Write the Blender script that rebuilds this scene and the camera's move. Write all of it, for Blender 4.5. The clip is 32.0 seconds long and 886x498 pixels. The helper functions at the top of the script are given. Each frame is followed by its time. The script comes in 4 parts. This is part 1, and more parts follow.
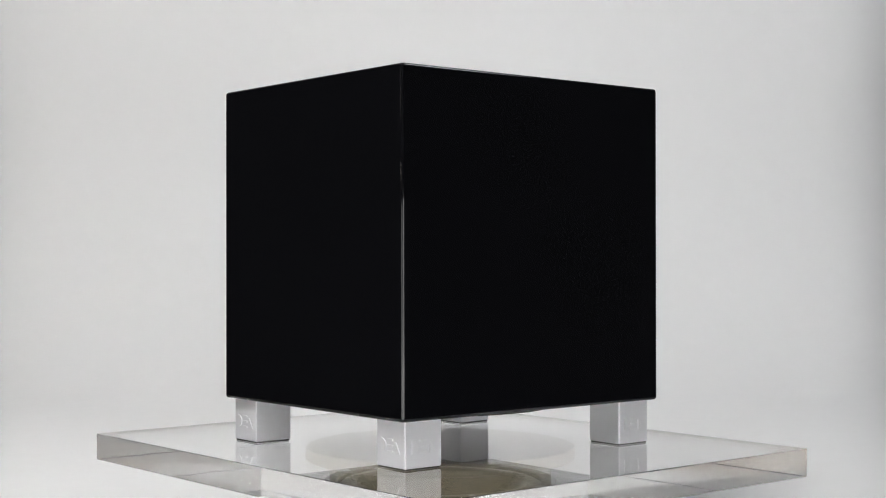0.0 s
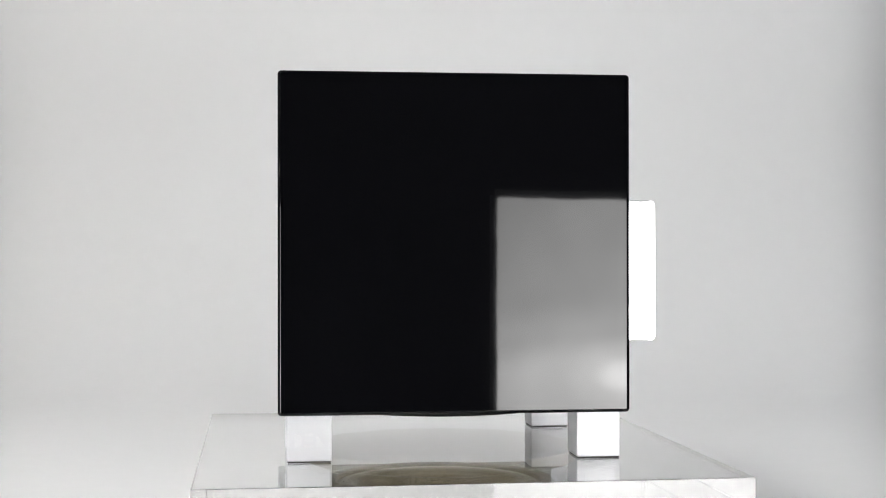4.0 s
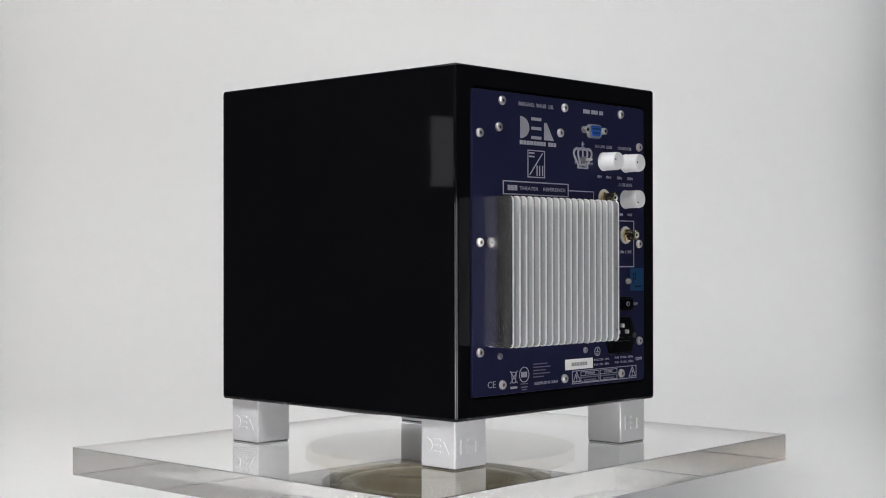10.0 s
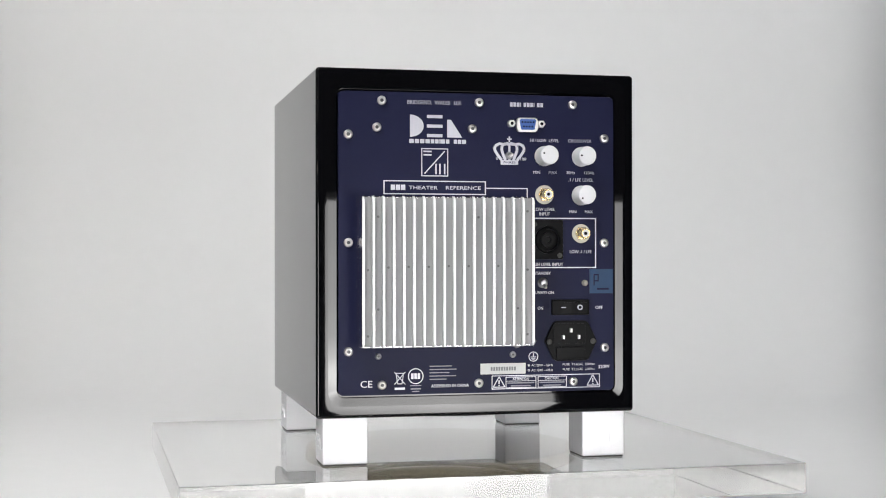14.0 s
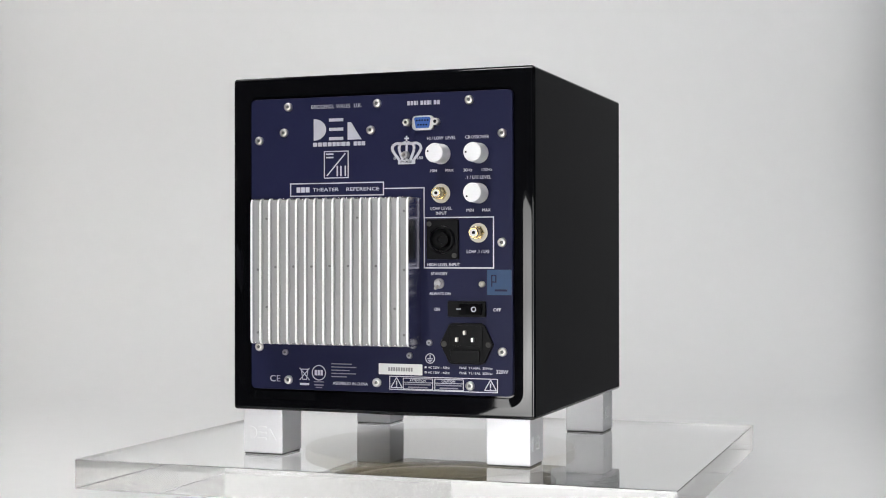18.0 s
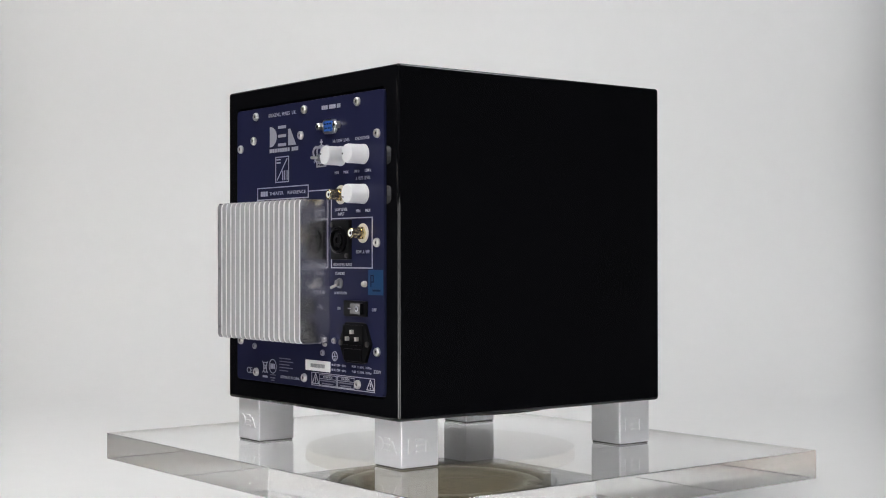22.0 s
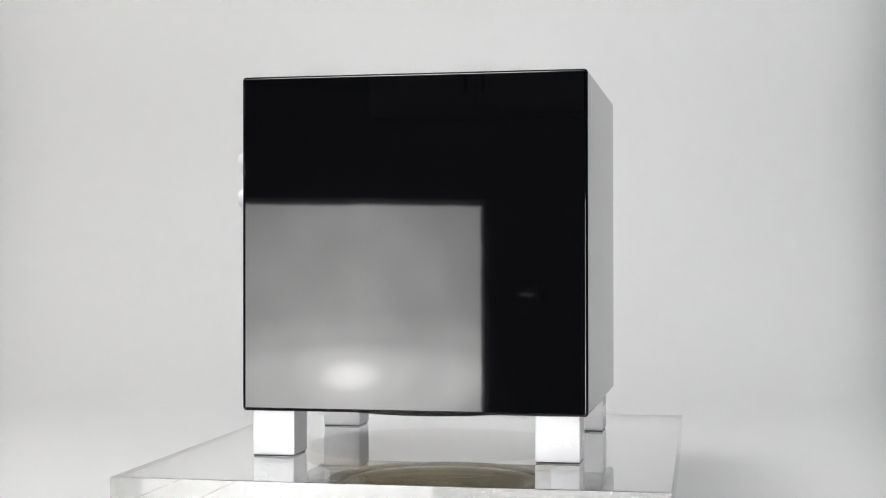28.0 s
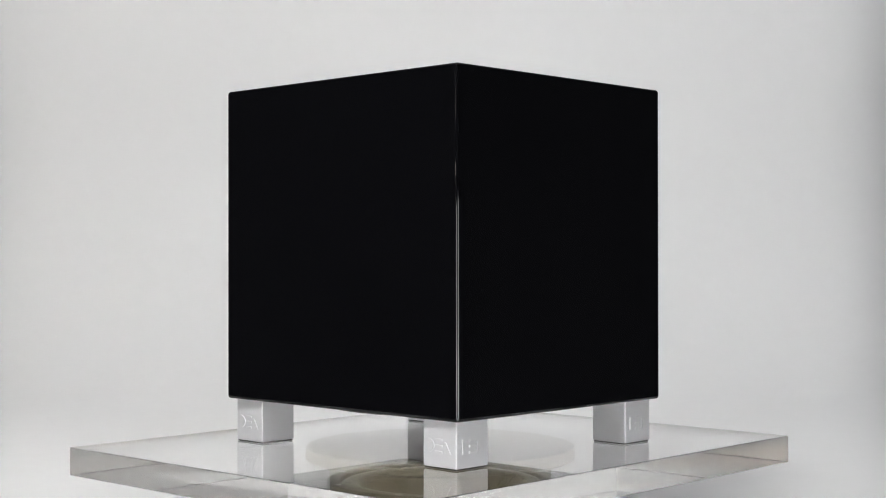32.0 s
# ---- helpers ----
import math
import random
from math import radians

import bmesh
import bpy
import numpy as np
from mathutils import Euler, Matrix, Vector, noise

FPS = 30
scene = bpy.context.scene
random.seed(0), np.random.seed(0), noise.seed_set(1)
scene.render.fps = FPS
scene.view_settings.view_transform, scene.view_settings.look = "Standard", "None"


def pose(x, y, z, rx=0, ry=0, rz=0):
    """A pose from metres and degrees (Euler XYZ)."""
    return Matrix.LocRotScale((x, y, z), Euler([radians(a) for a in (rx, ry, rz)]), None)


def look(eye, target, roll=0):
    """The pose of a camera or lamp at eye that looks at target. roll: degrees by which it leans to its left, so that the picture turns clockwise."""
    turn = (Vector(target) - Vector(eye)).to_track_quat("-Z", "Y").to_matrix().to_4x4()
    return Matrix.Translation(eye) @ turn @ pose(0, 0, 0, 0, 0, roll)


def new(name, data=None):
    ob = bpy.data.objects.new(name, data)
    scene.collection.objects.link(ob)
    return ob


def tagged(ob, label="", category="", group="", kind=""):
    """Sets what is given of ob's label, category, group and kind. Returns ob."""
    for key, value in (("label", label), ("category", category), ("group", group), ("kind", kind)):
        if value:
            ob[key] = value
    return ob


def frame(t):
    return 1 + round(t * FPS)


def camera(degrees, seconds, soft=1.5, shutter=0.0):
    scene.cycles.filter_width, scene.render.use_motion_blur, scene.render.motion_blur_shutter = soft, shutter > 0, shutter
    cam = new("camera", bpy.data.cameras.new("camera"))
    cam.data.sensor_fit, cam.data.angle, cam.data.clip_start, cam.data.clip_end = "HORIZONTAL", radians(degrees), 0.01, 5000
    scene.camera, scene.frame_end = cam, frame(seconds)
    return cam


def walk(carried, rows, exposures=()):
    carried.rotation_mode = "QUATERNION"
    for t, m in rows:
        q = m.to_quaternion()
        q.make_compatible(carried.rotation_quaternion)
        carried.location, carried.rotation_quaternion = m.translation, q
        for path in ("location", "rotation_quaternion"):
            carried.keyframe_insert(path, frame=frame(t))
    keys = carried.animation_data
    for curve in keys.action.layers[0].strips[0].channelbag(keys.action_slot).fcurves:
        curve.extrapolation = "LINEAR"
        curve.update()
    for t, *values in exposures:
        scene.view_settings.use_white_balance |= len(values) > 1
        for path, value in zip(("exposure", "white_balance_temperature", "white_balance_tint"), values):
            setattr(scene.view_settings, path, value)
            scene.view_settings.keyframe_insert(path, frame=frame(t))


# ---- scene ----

# ---------------------------------------------------------------- camera
cam = camera(34.35, 32.0, soft=1.05)
EYE = (0.0, -1.3130, 0.1682)
CAM_POSE = look(EYE, (EYE[0] + 0.00196, EYE[1] + 1.0, EYE[2] + 0.00564), -0.065)
walk(cam, [(0, CAM_POSE), (32, CAM_POSE)])

# ---------------------------------------------------------------- world and light levels
world = bpy.data.worlds.new("world")
scene.world = world
world.use_nodes = True
world.node_tree.nodes["Background"].inputs["Color"].default_value = (0.5, 0.55, 0.6, 1)
world.node_tree.nodes["Background"].inputs["Strength"].default_value = 0.02
scene.view_settings.exposure = 0.03

SOFTBOX_RIGHT = 28.0
SOFTBOX_LEFT = 28.0
SOFTBOX_TOP = 9.7
SOFTBOX_KEY = 46.0


# ---------------------------------------------------------------- materials
def nodes_of(name):
    m = bpy.data.materials.new(name)
    m.use_nodes = True
    t = m.node_tree
    return m, t.nodes, t.links, t.nodes["Principled BSDF"]


def plain(name, color, rough=0.5, metal=0.0, grain=0.06, scale=300.0, bump=0.0, stretch=(1, 1, 1), ior=1.5, coat=0.0):
    """A surface with fine variation of tone and gloss, in object space."""
    m, n, l, b = nodes_of(name)
    b.inputs["Metallic"].default_value = metal
    b.inputs["IOR"].default_value = ior
    b.inputs["Coat Weight"].default_value = coat
    b.inputs["Coat Roughness"].default_value = 0.04
    tc = n.new("ShaderNodeTexCoord")
    mp = n.new("ShaderNodeMapping")
    mp.inputs["Scale"].default_value = stretch
    l.new(tc.outputs["Object"], mp.inputs["Vector"])
    fine = n.new("ShaderNodeTexNoise")
    fine.inputs["Scale"].default_value = scale
    fine.inputs["Detail"].default_value = 4
    wide = n.new("ShaderNodeTexNoise")
    wide.inputs["Scale"].default_value = scale / 18
    l.new(mp.outputs["Vector"], fine.inputs["Vector"])
    l.new(mp.outputs["Vector"], wide.inputs["Vector"])
    mix = n.new("ShaderNodeMath")
    mix.operation = "ADD"
    l.new(fine.outputs["Fac"], mix.inputs[0])
    l.new(wide.outputs["Fac"], mix.inputs[1])
    ramp = n.new("ShaderNodeMapRange")
    ramp.inputs["From Min"].default_value, ramp.inputs["From Max"].default_value = 0.6, 1.4
    ramp.inputs["To Min"].default_value, ramp.inputs["To Max"].default_value = 1 - grain, 1 + grain
    l.new(mix.outputs[0], ramp.inputs["Value"])
    mul = n.new("ShaderNodeVectorMath")
    mul.operation = "SCALE"
    mul.inputs[0].default_value = color
    l.new(ramp.outputs[0], mul.inputs["Scale"])
    l.new(mul.outputs[0], b.inputs["Base Color"])
    rr = n.new("ShaderNodeMath")
    rr.operation = "MULTIPLY"
    rr.inputs[1].default_value = rough
    l.new(ramp.outputs[0], rr.inputs[0])
    l.new(rr.outputs[0], b.inputs["Roughness"])
    if bump:
        bp = n.new("ShaderNodeBump")
        bp.inputs["Strength"].default_value = bump
        bp.inputs["Distance"].default_value = 0.0004
        l.new(mix.outputs[0], bp.inputs["Height"])
        l.new(bp.outputs[0], b.inputs["Normal"])
    return m


def glowing(name, strength, spot, tone=(1.0, 0.995, 0.985), fall=(0.55, 1, 1)):
    """A softbox's diffuser cloth: bright all over, brightest before the bulb."""
    m, n, l, b = nodes_of(name)
    n.remove(b)
    tc = n.new("ShaderNodeTexCoord")
    mp = n.new("ShaderNodeMapping")
    mp.inputs["Location"].default_value = [-v for v in spot]
    l.new(tc.outputs["Object"], mp.inputs["Vector"])

    def lobe(shape, stops, lift=0.0):
        up = n.new("ShaderNodeVectorMath")
        up.inputs[1].default_value = (0, -lift, 0)
        l.new(mp.outputs[0], up.inputs[0])
        sq = n.new("ShaderNodeVectorMath")
        sq.operation = "MULTIPLY"
        sq.inputs[1].default_value = shape
        l.new(up.outputs[0], sq.inputs[0])
        d = n.new("ShaderNodeVectorMath")
        d.operation = "LENGTH"
        l.new(sq.outputs[0], d.inputs[0])
        rg = n.new("ShaderNodeValToRGB")
        rg.color_ramp.interpolation = "EASE"
        e = rg.color_ramp.elements
        for i, (at, v) in enumerate(stops):
            k = e[0] if i == 0 else e[len(e) - 1] if i == len(stops) - 1 else e.new(at)
            k.position, k.color = at, (v, v, v, 1)
        l.new(d.outputs["Value"], rg.inputs["Fac"])
        return rg.outputs["Color"]

    if fall is None:
        rg = n.new("ShaderNodeVectorMath")
        l.new(lobe((0.9, 0.8, 1), ((0.0, 0.40), (0.16, 0.31), (0.42, 0.16)), 0.12), rg.inputs[0])
        band = n.new("ShaderNodeVectorMath")
        l.new(lobe((0.22, 1.0, 1), ((0.0, 0.24), (0.05, 0.22), (0.105, 0.08), (0.17, 0.0)), -0.02), band.inputs[0])
        l.new(lobe((1.0, 2.1, 1), ((0.0, 0.42), (0.03, 0.34), (0.09, 0.07), (0.17, 0.0))), band.inputs[1])
        l.new(band.outputs[0], rg.inputs[1])
    else:
        rg = n.new("ShaderNodeVectorMath")
        l.new(lobe(fall, ((0.0, 1.0), (0.03, 0.95), (0.075, 0.64), (0.18, 0.42), (0.42, 0.20))), rg.inputs[0])
    nz = n.new("ShaderNodeTexNoise")
    nz.inputs["Scale"].default_value = 6.0
    nz.inputs["Detail"].default_value = 3
    folds = n.new("ShaderNodeMapping")
    folds.inputs["Scale"].default_value = (1.0, 0.7, 1)
    l.new(tc.outputs["Object"], folds.inputs["Vector"])
    l.new(folds.outputs["Vector"], nz.inputs["Vector"])
    mr = n.new("ShaderNodeMapRange")
    mr.inputs["From Min"].default_value, mr.inputs["From Max"].default_value = 0.25, 0.75
    mr.inputs["To Min"].default_value, mr.inputs["To Max"].default_value = 0.86 * strength, 1.14 * strength
    l.new(nz.outputs["Fac"], mr.inputs["Value"])
    mu = n.new("ShaderNodeVectorMath")
    mu.operation = "MULTIPLY"
    mu.inputs[1].default_value = tone
    l.new(rg.outputs[0], mu.inputs[0])
    em = n.new("ShaderNodeEmission")
    l.new(mu.outputs[0], em.inputs["Color"])
    l.new(mr.outputs[0], em.inputs["Strength"])
    l.new(em.outputs[0], n["Material Output"].inputs["Surface"])
    return m


def acrylic():
    m, n, l, b = nodes_of("clear_acrylic")
    b.inputs["Base Color"].default_value = (0.985, 0.99, 0.985, 1)
    b.inputs["Transmission Weight"].default_value = 1.0
    b.inputs["IOR"].default_value = 1.49
    tc = n.new("ShaderNodeTexCoord")
    nz = n.new("ShaderNodeTexNoise")
    nz.inputs["Scale"].default_value = 40
    mr = n.new("ShaderNodeMapRange")
    mr.inputs["To Min"].default_value, mr.inputs["To Max"].default_value = 0.0, 0.02
    l.new(tc.outputs["Object"], nz.inputs["Vector"])
    l.new(nz.outputs["Fac"], mr.inputs["Value"])
    l.new(mr.outputs[0], b.inputs["Roughness"])
    return m


LACQUER = plain("black_piano_lacquer", (0.0031, 0.0032, 0.0040), 0.030, 0, 0.10, 5.0, 0.25, ior=1.4)
NAVY = plain("navy_panel_paint", (0.0130, 0.0145, 0.041), 0.36, 0, 0.05, 900, 0.05, ior=1.17)
PRINT = plain("silver_screen_print", (0.52, 0.52, 0.58), 0.40, 0.55, 0.05, 500)
FINE_PRINT = plain("thin_screen_print", (0.19, 0.19, 0.24), 0.40, 0.4, 0.05, 500)
SATIN = plain("satin_aluminium", (0.78, 0.78, 0.805), 0.44, 0.40, 0.03, 1200, 0.03)
FOOT_MARK = plain("polished_aluminium", (0.80, 0.80, 0.82), 0.34, 0.50, 0.04, 1200, 0.05)
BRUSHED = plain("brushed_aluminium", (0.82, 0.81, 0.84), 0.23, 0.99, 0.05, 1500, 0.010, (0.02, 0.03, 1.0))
# Cooler tones fall from tip to groove: highlight and shade put into colour.
FIN = plain("fin_shaded_aluminium", (0.54, 0.54, 0.55), 0.42, 0.30, 0.05, 240, 0.08, (4.0, 1.0, 0.05))
GROOVE = plain("groove_shaded_aluminium", (0.31, 0.31, 0.315), 0.5, 0.1, 0.05, 240, 0.05, (4.0, 1.0, 0.05))
GROOVE_DARK = plain("shaded_groove_steel", (0.17, 0.17, 0.17), 0.5, 0.6, 0.05, 400)
DULL = plain("dull_steel", (0.10, 0.10, 0.10), 0.5, 0.6, 0.05, 400)
# Fin tips: the highlight along them is in this paler tone.
TIP = plain("fin_lit_aluminium", (0.88, 0.88, 0.88), 0.40, 0.3, 0.03, 240)
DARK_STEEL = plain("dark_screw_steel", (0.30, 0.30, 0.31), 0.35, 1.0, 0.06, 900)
STEEL = plain("nickel_steel", (0.72, 0.70, 0.67), 0.36, 1.0, 0.06, 900)
GOLD = plain("gold_plate", (0.74, 0.62, 0.38), 0.22, 1.0, 0.06, 900)
KNOB = plain("pale_satin_knob", (0.74, 0.74, 0.76), 0.45, 0.15, 0.03, 700)
BLACK = plain("black_plastic", (0.0050, 0.0050, 0.0058), 0.38, 0, 0.15, 600, 0.05, ior=1.16)
BLACK_GLOSS = plain("glossy_black_plastic", (0.0035, 0.0035, 0.0042), 0.30, 0, 0.1, 400, ior=1.16)
BLUE = plain("blue_connector_plastic", (0.02, 0.085, 0.33), 0.4, 0, 0.06, 600)
FILM = plain("blue_sticker_film", (0.008, 0.040, 0.105), 0.35, 0, 0.06, 300, ior=1.35)
PAPER_LABEL = plain("white_label_paper", (0.78, 0.78, 0.77), 0.6, 0, 0.03, 500)
BAR = plain("grey_print", (0.28, 0.28, 0.29), 0.6, 0, 0.03, 500)
LED = plain("clear_led_lens", (0.35, 0.34, 0.30), 0.15, 0, 0.05, 500)
BRONZE = plain("bronze_olive_base", (0.25, 0.215, 0.14), 0.4, 0, 0.06, 60, 0.05)
CONE = plain("dark_brown_satin_cone", (0.030, 0.026, 0.018), 0.28, 0, 0.1, 400, ior=1.4)
RUBBER = plain("black_rubber", (0.03, 0.029, 0.026), 0.55, 0, 0.1, 400)
SWEEP = plain("white_backdrop_paper", (0.80, 0.80, 0.80), 0.85, 0, 0.012, 30)
DARKWALL = plain("charcoal_wall_paint", (0.045, 0.045, 0.05), 0.8, 0, 0.12, 12, 0.1)
GREYWALL = plain("grey_wall_paint", (0.22, 0.22, 0.225), 0.8, 0, 0.05, 12, 0.1)
FLOORING = plain("grey_studio_floor", (0.22, 0.215, 0.205), 0.55, 0, 0.2, 16, 0.1)
WOOD = plain("light_brown_wood", (0.36, 0.26, 0.19), 0.5, 0, 0.22, 30, 0.1, (0.15, 1.5, 1.5))
RED_BOARD = plain("dark_red_board", (0.16, 0.030, 0.022), 0.6, 0, 0.2, 20, 0.1)
PALE_BOARD = plain("pale_grey_board", (0.60, 0.61, 0.64), 0.5, 0, 0.08, 20)
CARTON = plain("grey_carton", (0.42, 0.42, 0.44), 0.7, 0, 0.12, 25, 0.1)
CLOTH = plain("black_softbox_cloth", (0.015, 0.015, 0.016), 0.7, 0, 0.2, 200, 0.2)
STANDMETAL = plain("black_stand_metal", (0.03, 0.03, 0.032), 0.35, 0.6, 0.1, 200)


def lit(name, color, strength):
    m, n, l, b = nodes_of(name)
    b.inputs["Base Color"].default_value = (*[v * 0.3 for v in color], 1)
    b.inputs["Emission Color"].default_value = (*color, 1)
    b.inputs["Emission Strength"].default_value = strength
    return m


# Glow of the sheet added behind the made-up window's gaps.
GAP_GLOW = lit("gap_glow", (1.0, 0.90, 0.84), 12.0)
# Glow of an added column whose real source is unidentified.
COLUMN_GLOW = lit("column_glow", (0.85, 0.9, 1.0), 1.3)
SCREEN = lit("screen_glow", (0.9, 0.85, 1.0), 0.06)
# Glow of the added board, and of one small lamp's lens.
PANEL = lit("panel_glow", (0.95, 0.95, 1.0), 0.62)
# Fainter glow given to the pale blocks behind that column.
PANEL_DIM = lit("dim_panel_glow", (0.9, 0.9, 1.0), 0.26)
STRIP = lit("strip_glow", (1.0, 0.98, 0.95), 9.0)
SPOT = lit("spot_glow", (1.0, 0.97, 0.95), 0.75)
WASHER = plain("ivory_washer_plastic", (0.52, 0.49, 0.42), 0.4, 0, 0.05, 300)
WHITEPLASTIC = plain("white_plastic", (0.74, 0.74, 0.73), 0.35, 0, 0.03, 300)
ACRYLIC = acrylic()


def acrylic_edge():
    """Saw cut, partly clear, brightened with milky white, with a faint ripple along it."""
    m, n, l, b = nodes_of("milky_acrylic_edge")
    b.inputs["Base Color"].default_value = (0.96, 0.955, 0.945, 1)
    b.inputs["IOR"].default_value = 1.49
    # The opaque white share stands in for light gathered by the edges.
    b.inputs["Transmission Weight"].default_value = 0.78
    b.inputs["Roughness"].default_value = 0.03
    tc = n.new("ShaderNodeTexCoord")
    nz = n.new("ShaderNodeTexNoise")
    nz.inputs["Scale"].default_value = 30
    nz.inputs["Detail"].default_value = 1
    l.new(tc.outputs["Object"], nz.inputs["Vector"])
    bp = n.new("ShaderNodeBump")
    bp.inputs["Strength"].default_value = 0.25
    bp.inputs["Distance"].default_value = 0.0004
    l.new(nz.outputs["Fac"], bp.inputs["Height"])
    l.new(bp.outputs[0], b.inputs["Normal"])
    return m


ACRYLIC_EDGE = acrylic_edge()


# ---------------------------------------------------------------- mesh helpers
def mesh_of(name, bm, material, smooth=35):
    me = bpy.data.meshes.new(name)
    bmesh.ops.recalc_face_normals(bm, faces=bm.faces)
    bm.to_mesh(me)
    bm.free()
    me.materials.append(material)
    if smooth:
        me.shade_smooth()
        me.set_sharp_from_angle(angle=radians(smooth))
    return me


def even(ob):
    """Keeps the large faces flat beside their rounded edges."""
    w = ob.modifiers.new("even_normals", "WEIGHTED_NORMAL")
    w.keep_sharp, w.weight = True, 100
    return ob


def part(name, bm, material, parent, label="", at=None, smooth=35):
    ob = even(new(name, mesh_of(name, bm, material, smooth)))
    ob.parent = parent
    if at is not None:
        ob.matrix_basis = at
    if label:
        tagged(ob, label)
    return ob


def empty(name, m, label, category, group=""):
    ob = new(name)
    ob.empty_display_size = 0.05
    ob.matrix_basis = m
    return tagged(ob, label, category, group)


def box(x0, x1, y0, y1, z0, z1, r=0.0, seg=2, bm=None):
    bm = bm or bmesh.new()
    made = bmesh.ops.create_cube(bm, size=1.0, matrix=Matrix.LocRotScale(
        ((x0 + x1) / 2, (y0 + y1) / 2, (z0 + z1) / 2), None, (x1 - x0, y1 - y0, z1 - z0)))["verts"]
    if r:
        edges = {e for v in made for e in v.link_edges}
        bmesh.ops.bevel(bm, geom=list(edges), offset=r, segments=seg, affect="EDGES", profile=0.5)
    return bm


def slab(x0, x1, z0, z1, r, y0, y1, seg=5, edge=0.0):
    """A plate in the xz plane with rounded corners; front at y0 (nearer the viewer), back at y1."""
    bm = bmesh.new()
    pts = []
    for cx, cz, a in ((x1 - r, z1 - r, 0), (x0 + r, z1 - r, 90), (x0 + r, z0 + r, 180), (x1 - r, z0 + r, 270)):
        for i in range(seg + 1):
            w = radians(a + 90 * i / seg)
            pts.append((cx + r * math.cos(w), cz + r * math.sin(w)))
    return prism(pts, y0, y1, bm, edge)


def prism(pts, y0, y1, bm=None, edge=0.0):
    """An outline in the xz plane, drawn out along y from y0 to y1."""
    bm = bm or bmesh.new()
    f = bm.faces.new([bm.verts.new((x, y1, z)) for x, z in pts])
    out = bmesh.ops.extrude_face_region(bm, geom=[f])
    vs = [v for v in out["geom"] if isinstance(v, bmesh.types.BMVert)]
    for v in vs:
        v.co.y = y0
    if edge:
        top = [e for e in bm.edges if e.verts[0] in vs and e.verts[1] in vs]
        bmesh.ops.bevel(bm, geom=top, offset=edge, segments=2, affect="EDGES", profile=0.5)
    return bm


def lathe(profile, n=32, bm=None, axis="y", at=(0, 0, 0), caps=True):
    """Turns (radius, height) pairs about an axis; height runs towards -y, or up z."""
    bm = bm or bmesh.new()
    rings = []
    for r, h in profile:
        ring = []
        for i in range(n):
            w = 2 * math.pi * i / n
            c = (r * math.cos(w), -h, r * math.sin(w)) if axis == "y" else (r * math.cos(w), r * math.sin(w), h)
            ring.append(bm.verts.new((c[0] + at[0], c[1] + at[1], c[2] + at[2])))
        rings.append(ring)
    for a, b in zip(rings, rings[1:]):
        for i in range(n):
            j = (i + 1) % n
            bm.faces.new((a[i], a[j], b[j], b[i]))
    for ring in (rings[0], rings[-1]) if caps else ():
        bm.faces.new(ring)
    return bm


def rod(a, b, r, bm=None, n=12):
    bm = bm or bmesh.new()
    a, b = Vector(a), Vector(b)
    d = b - a
    m = Matrix.Translation((a + b) / 2) @ d.to_track_quat("Z", "Y").to_matrix().to_4x4()
    bmesh.ops.create_cone(bm, cap_ends=True, segments=n, radius1=r, radius2=r, depth=d.length, matrix=m)
    return bm


# ---------------------------------------------------------------- the place
def backdrop():
    """White paper lying on the table, curving up and hung behind; its taper follows the camera's view."""
    bm = bmesh.new()
    z = PAPER_Z - 0.0015
    prof = [(-0.42, z), (0.0, z), (0.30, z), (0.60, z), (0.85, z), (SWEEP_Y - SWEEP_R, z)]
    for i in range(1, 17):
        w = radians(90 * i / 16)
        prof.append((SWEEP_Y - SWEEP_R + SWEEP_R * math.sin(w), z + SWEEP_R * (1 - math.cos(w))))
    prof.append((SWEEP_Y, 2.3))
    rows = []
    for y, z in prof:
        k = max(0.0, min(1.0, (y - 0.13) / 1.60))
        x0, x1 = -0.48 - 0.56 * k, 0.49 + 0.52 * k
        rows.append([bm.verts.new((x0 + (x1 - x0) * i / 10, y, z)) for i in range(11)])
    for a, b in zip(rows, rows[1:]):
        for i in range(10):
            bm.faces.new((a[i], b[i], b[i + 1], a[i + 1]))
    ob = new("backdrop", mesh_of("backdrop", bm, SWEEP, 60))
    sol = ob.modifiers.new("thickness", "SOLIDIFY")
    sol.thickness, sol.offset = 0.003, 0.0
    return tagged(ob, "seamless white paper backdrop lying on the table and hung behind it", "backdrop", kind="structure")


FLOOR_Z = -0.85
PAPER_Z = -0.075
SWEEP_Y, SWEEP_R = 1.7, 0.60


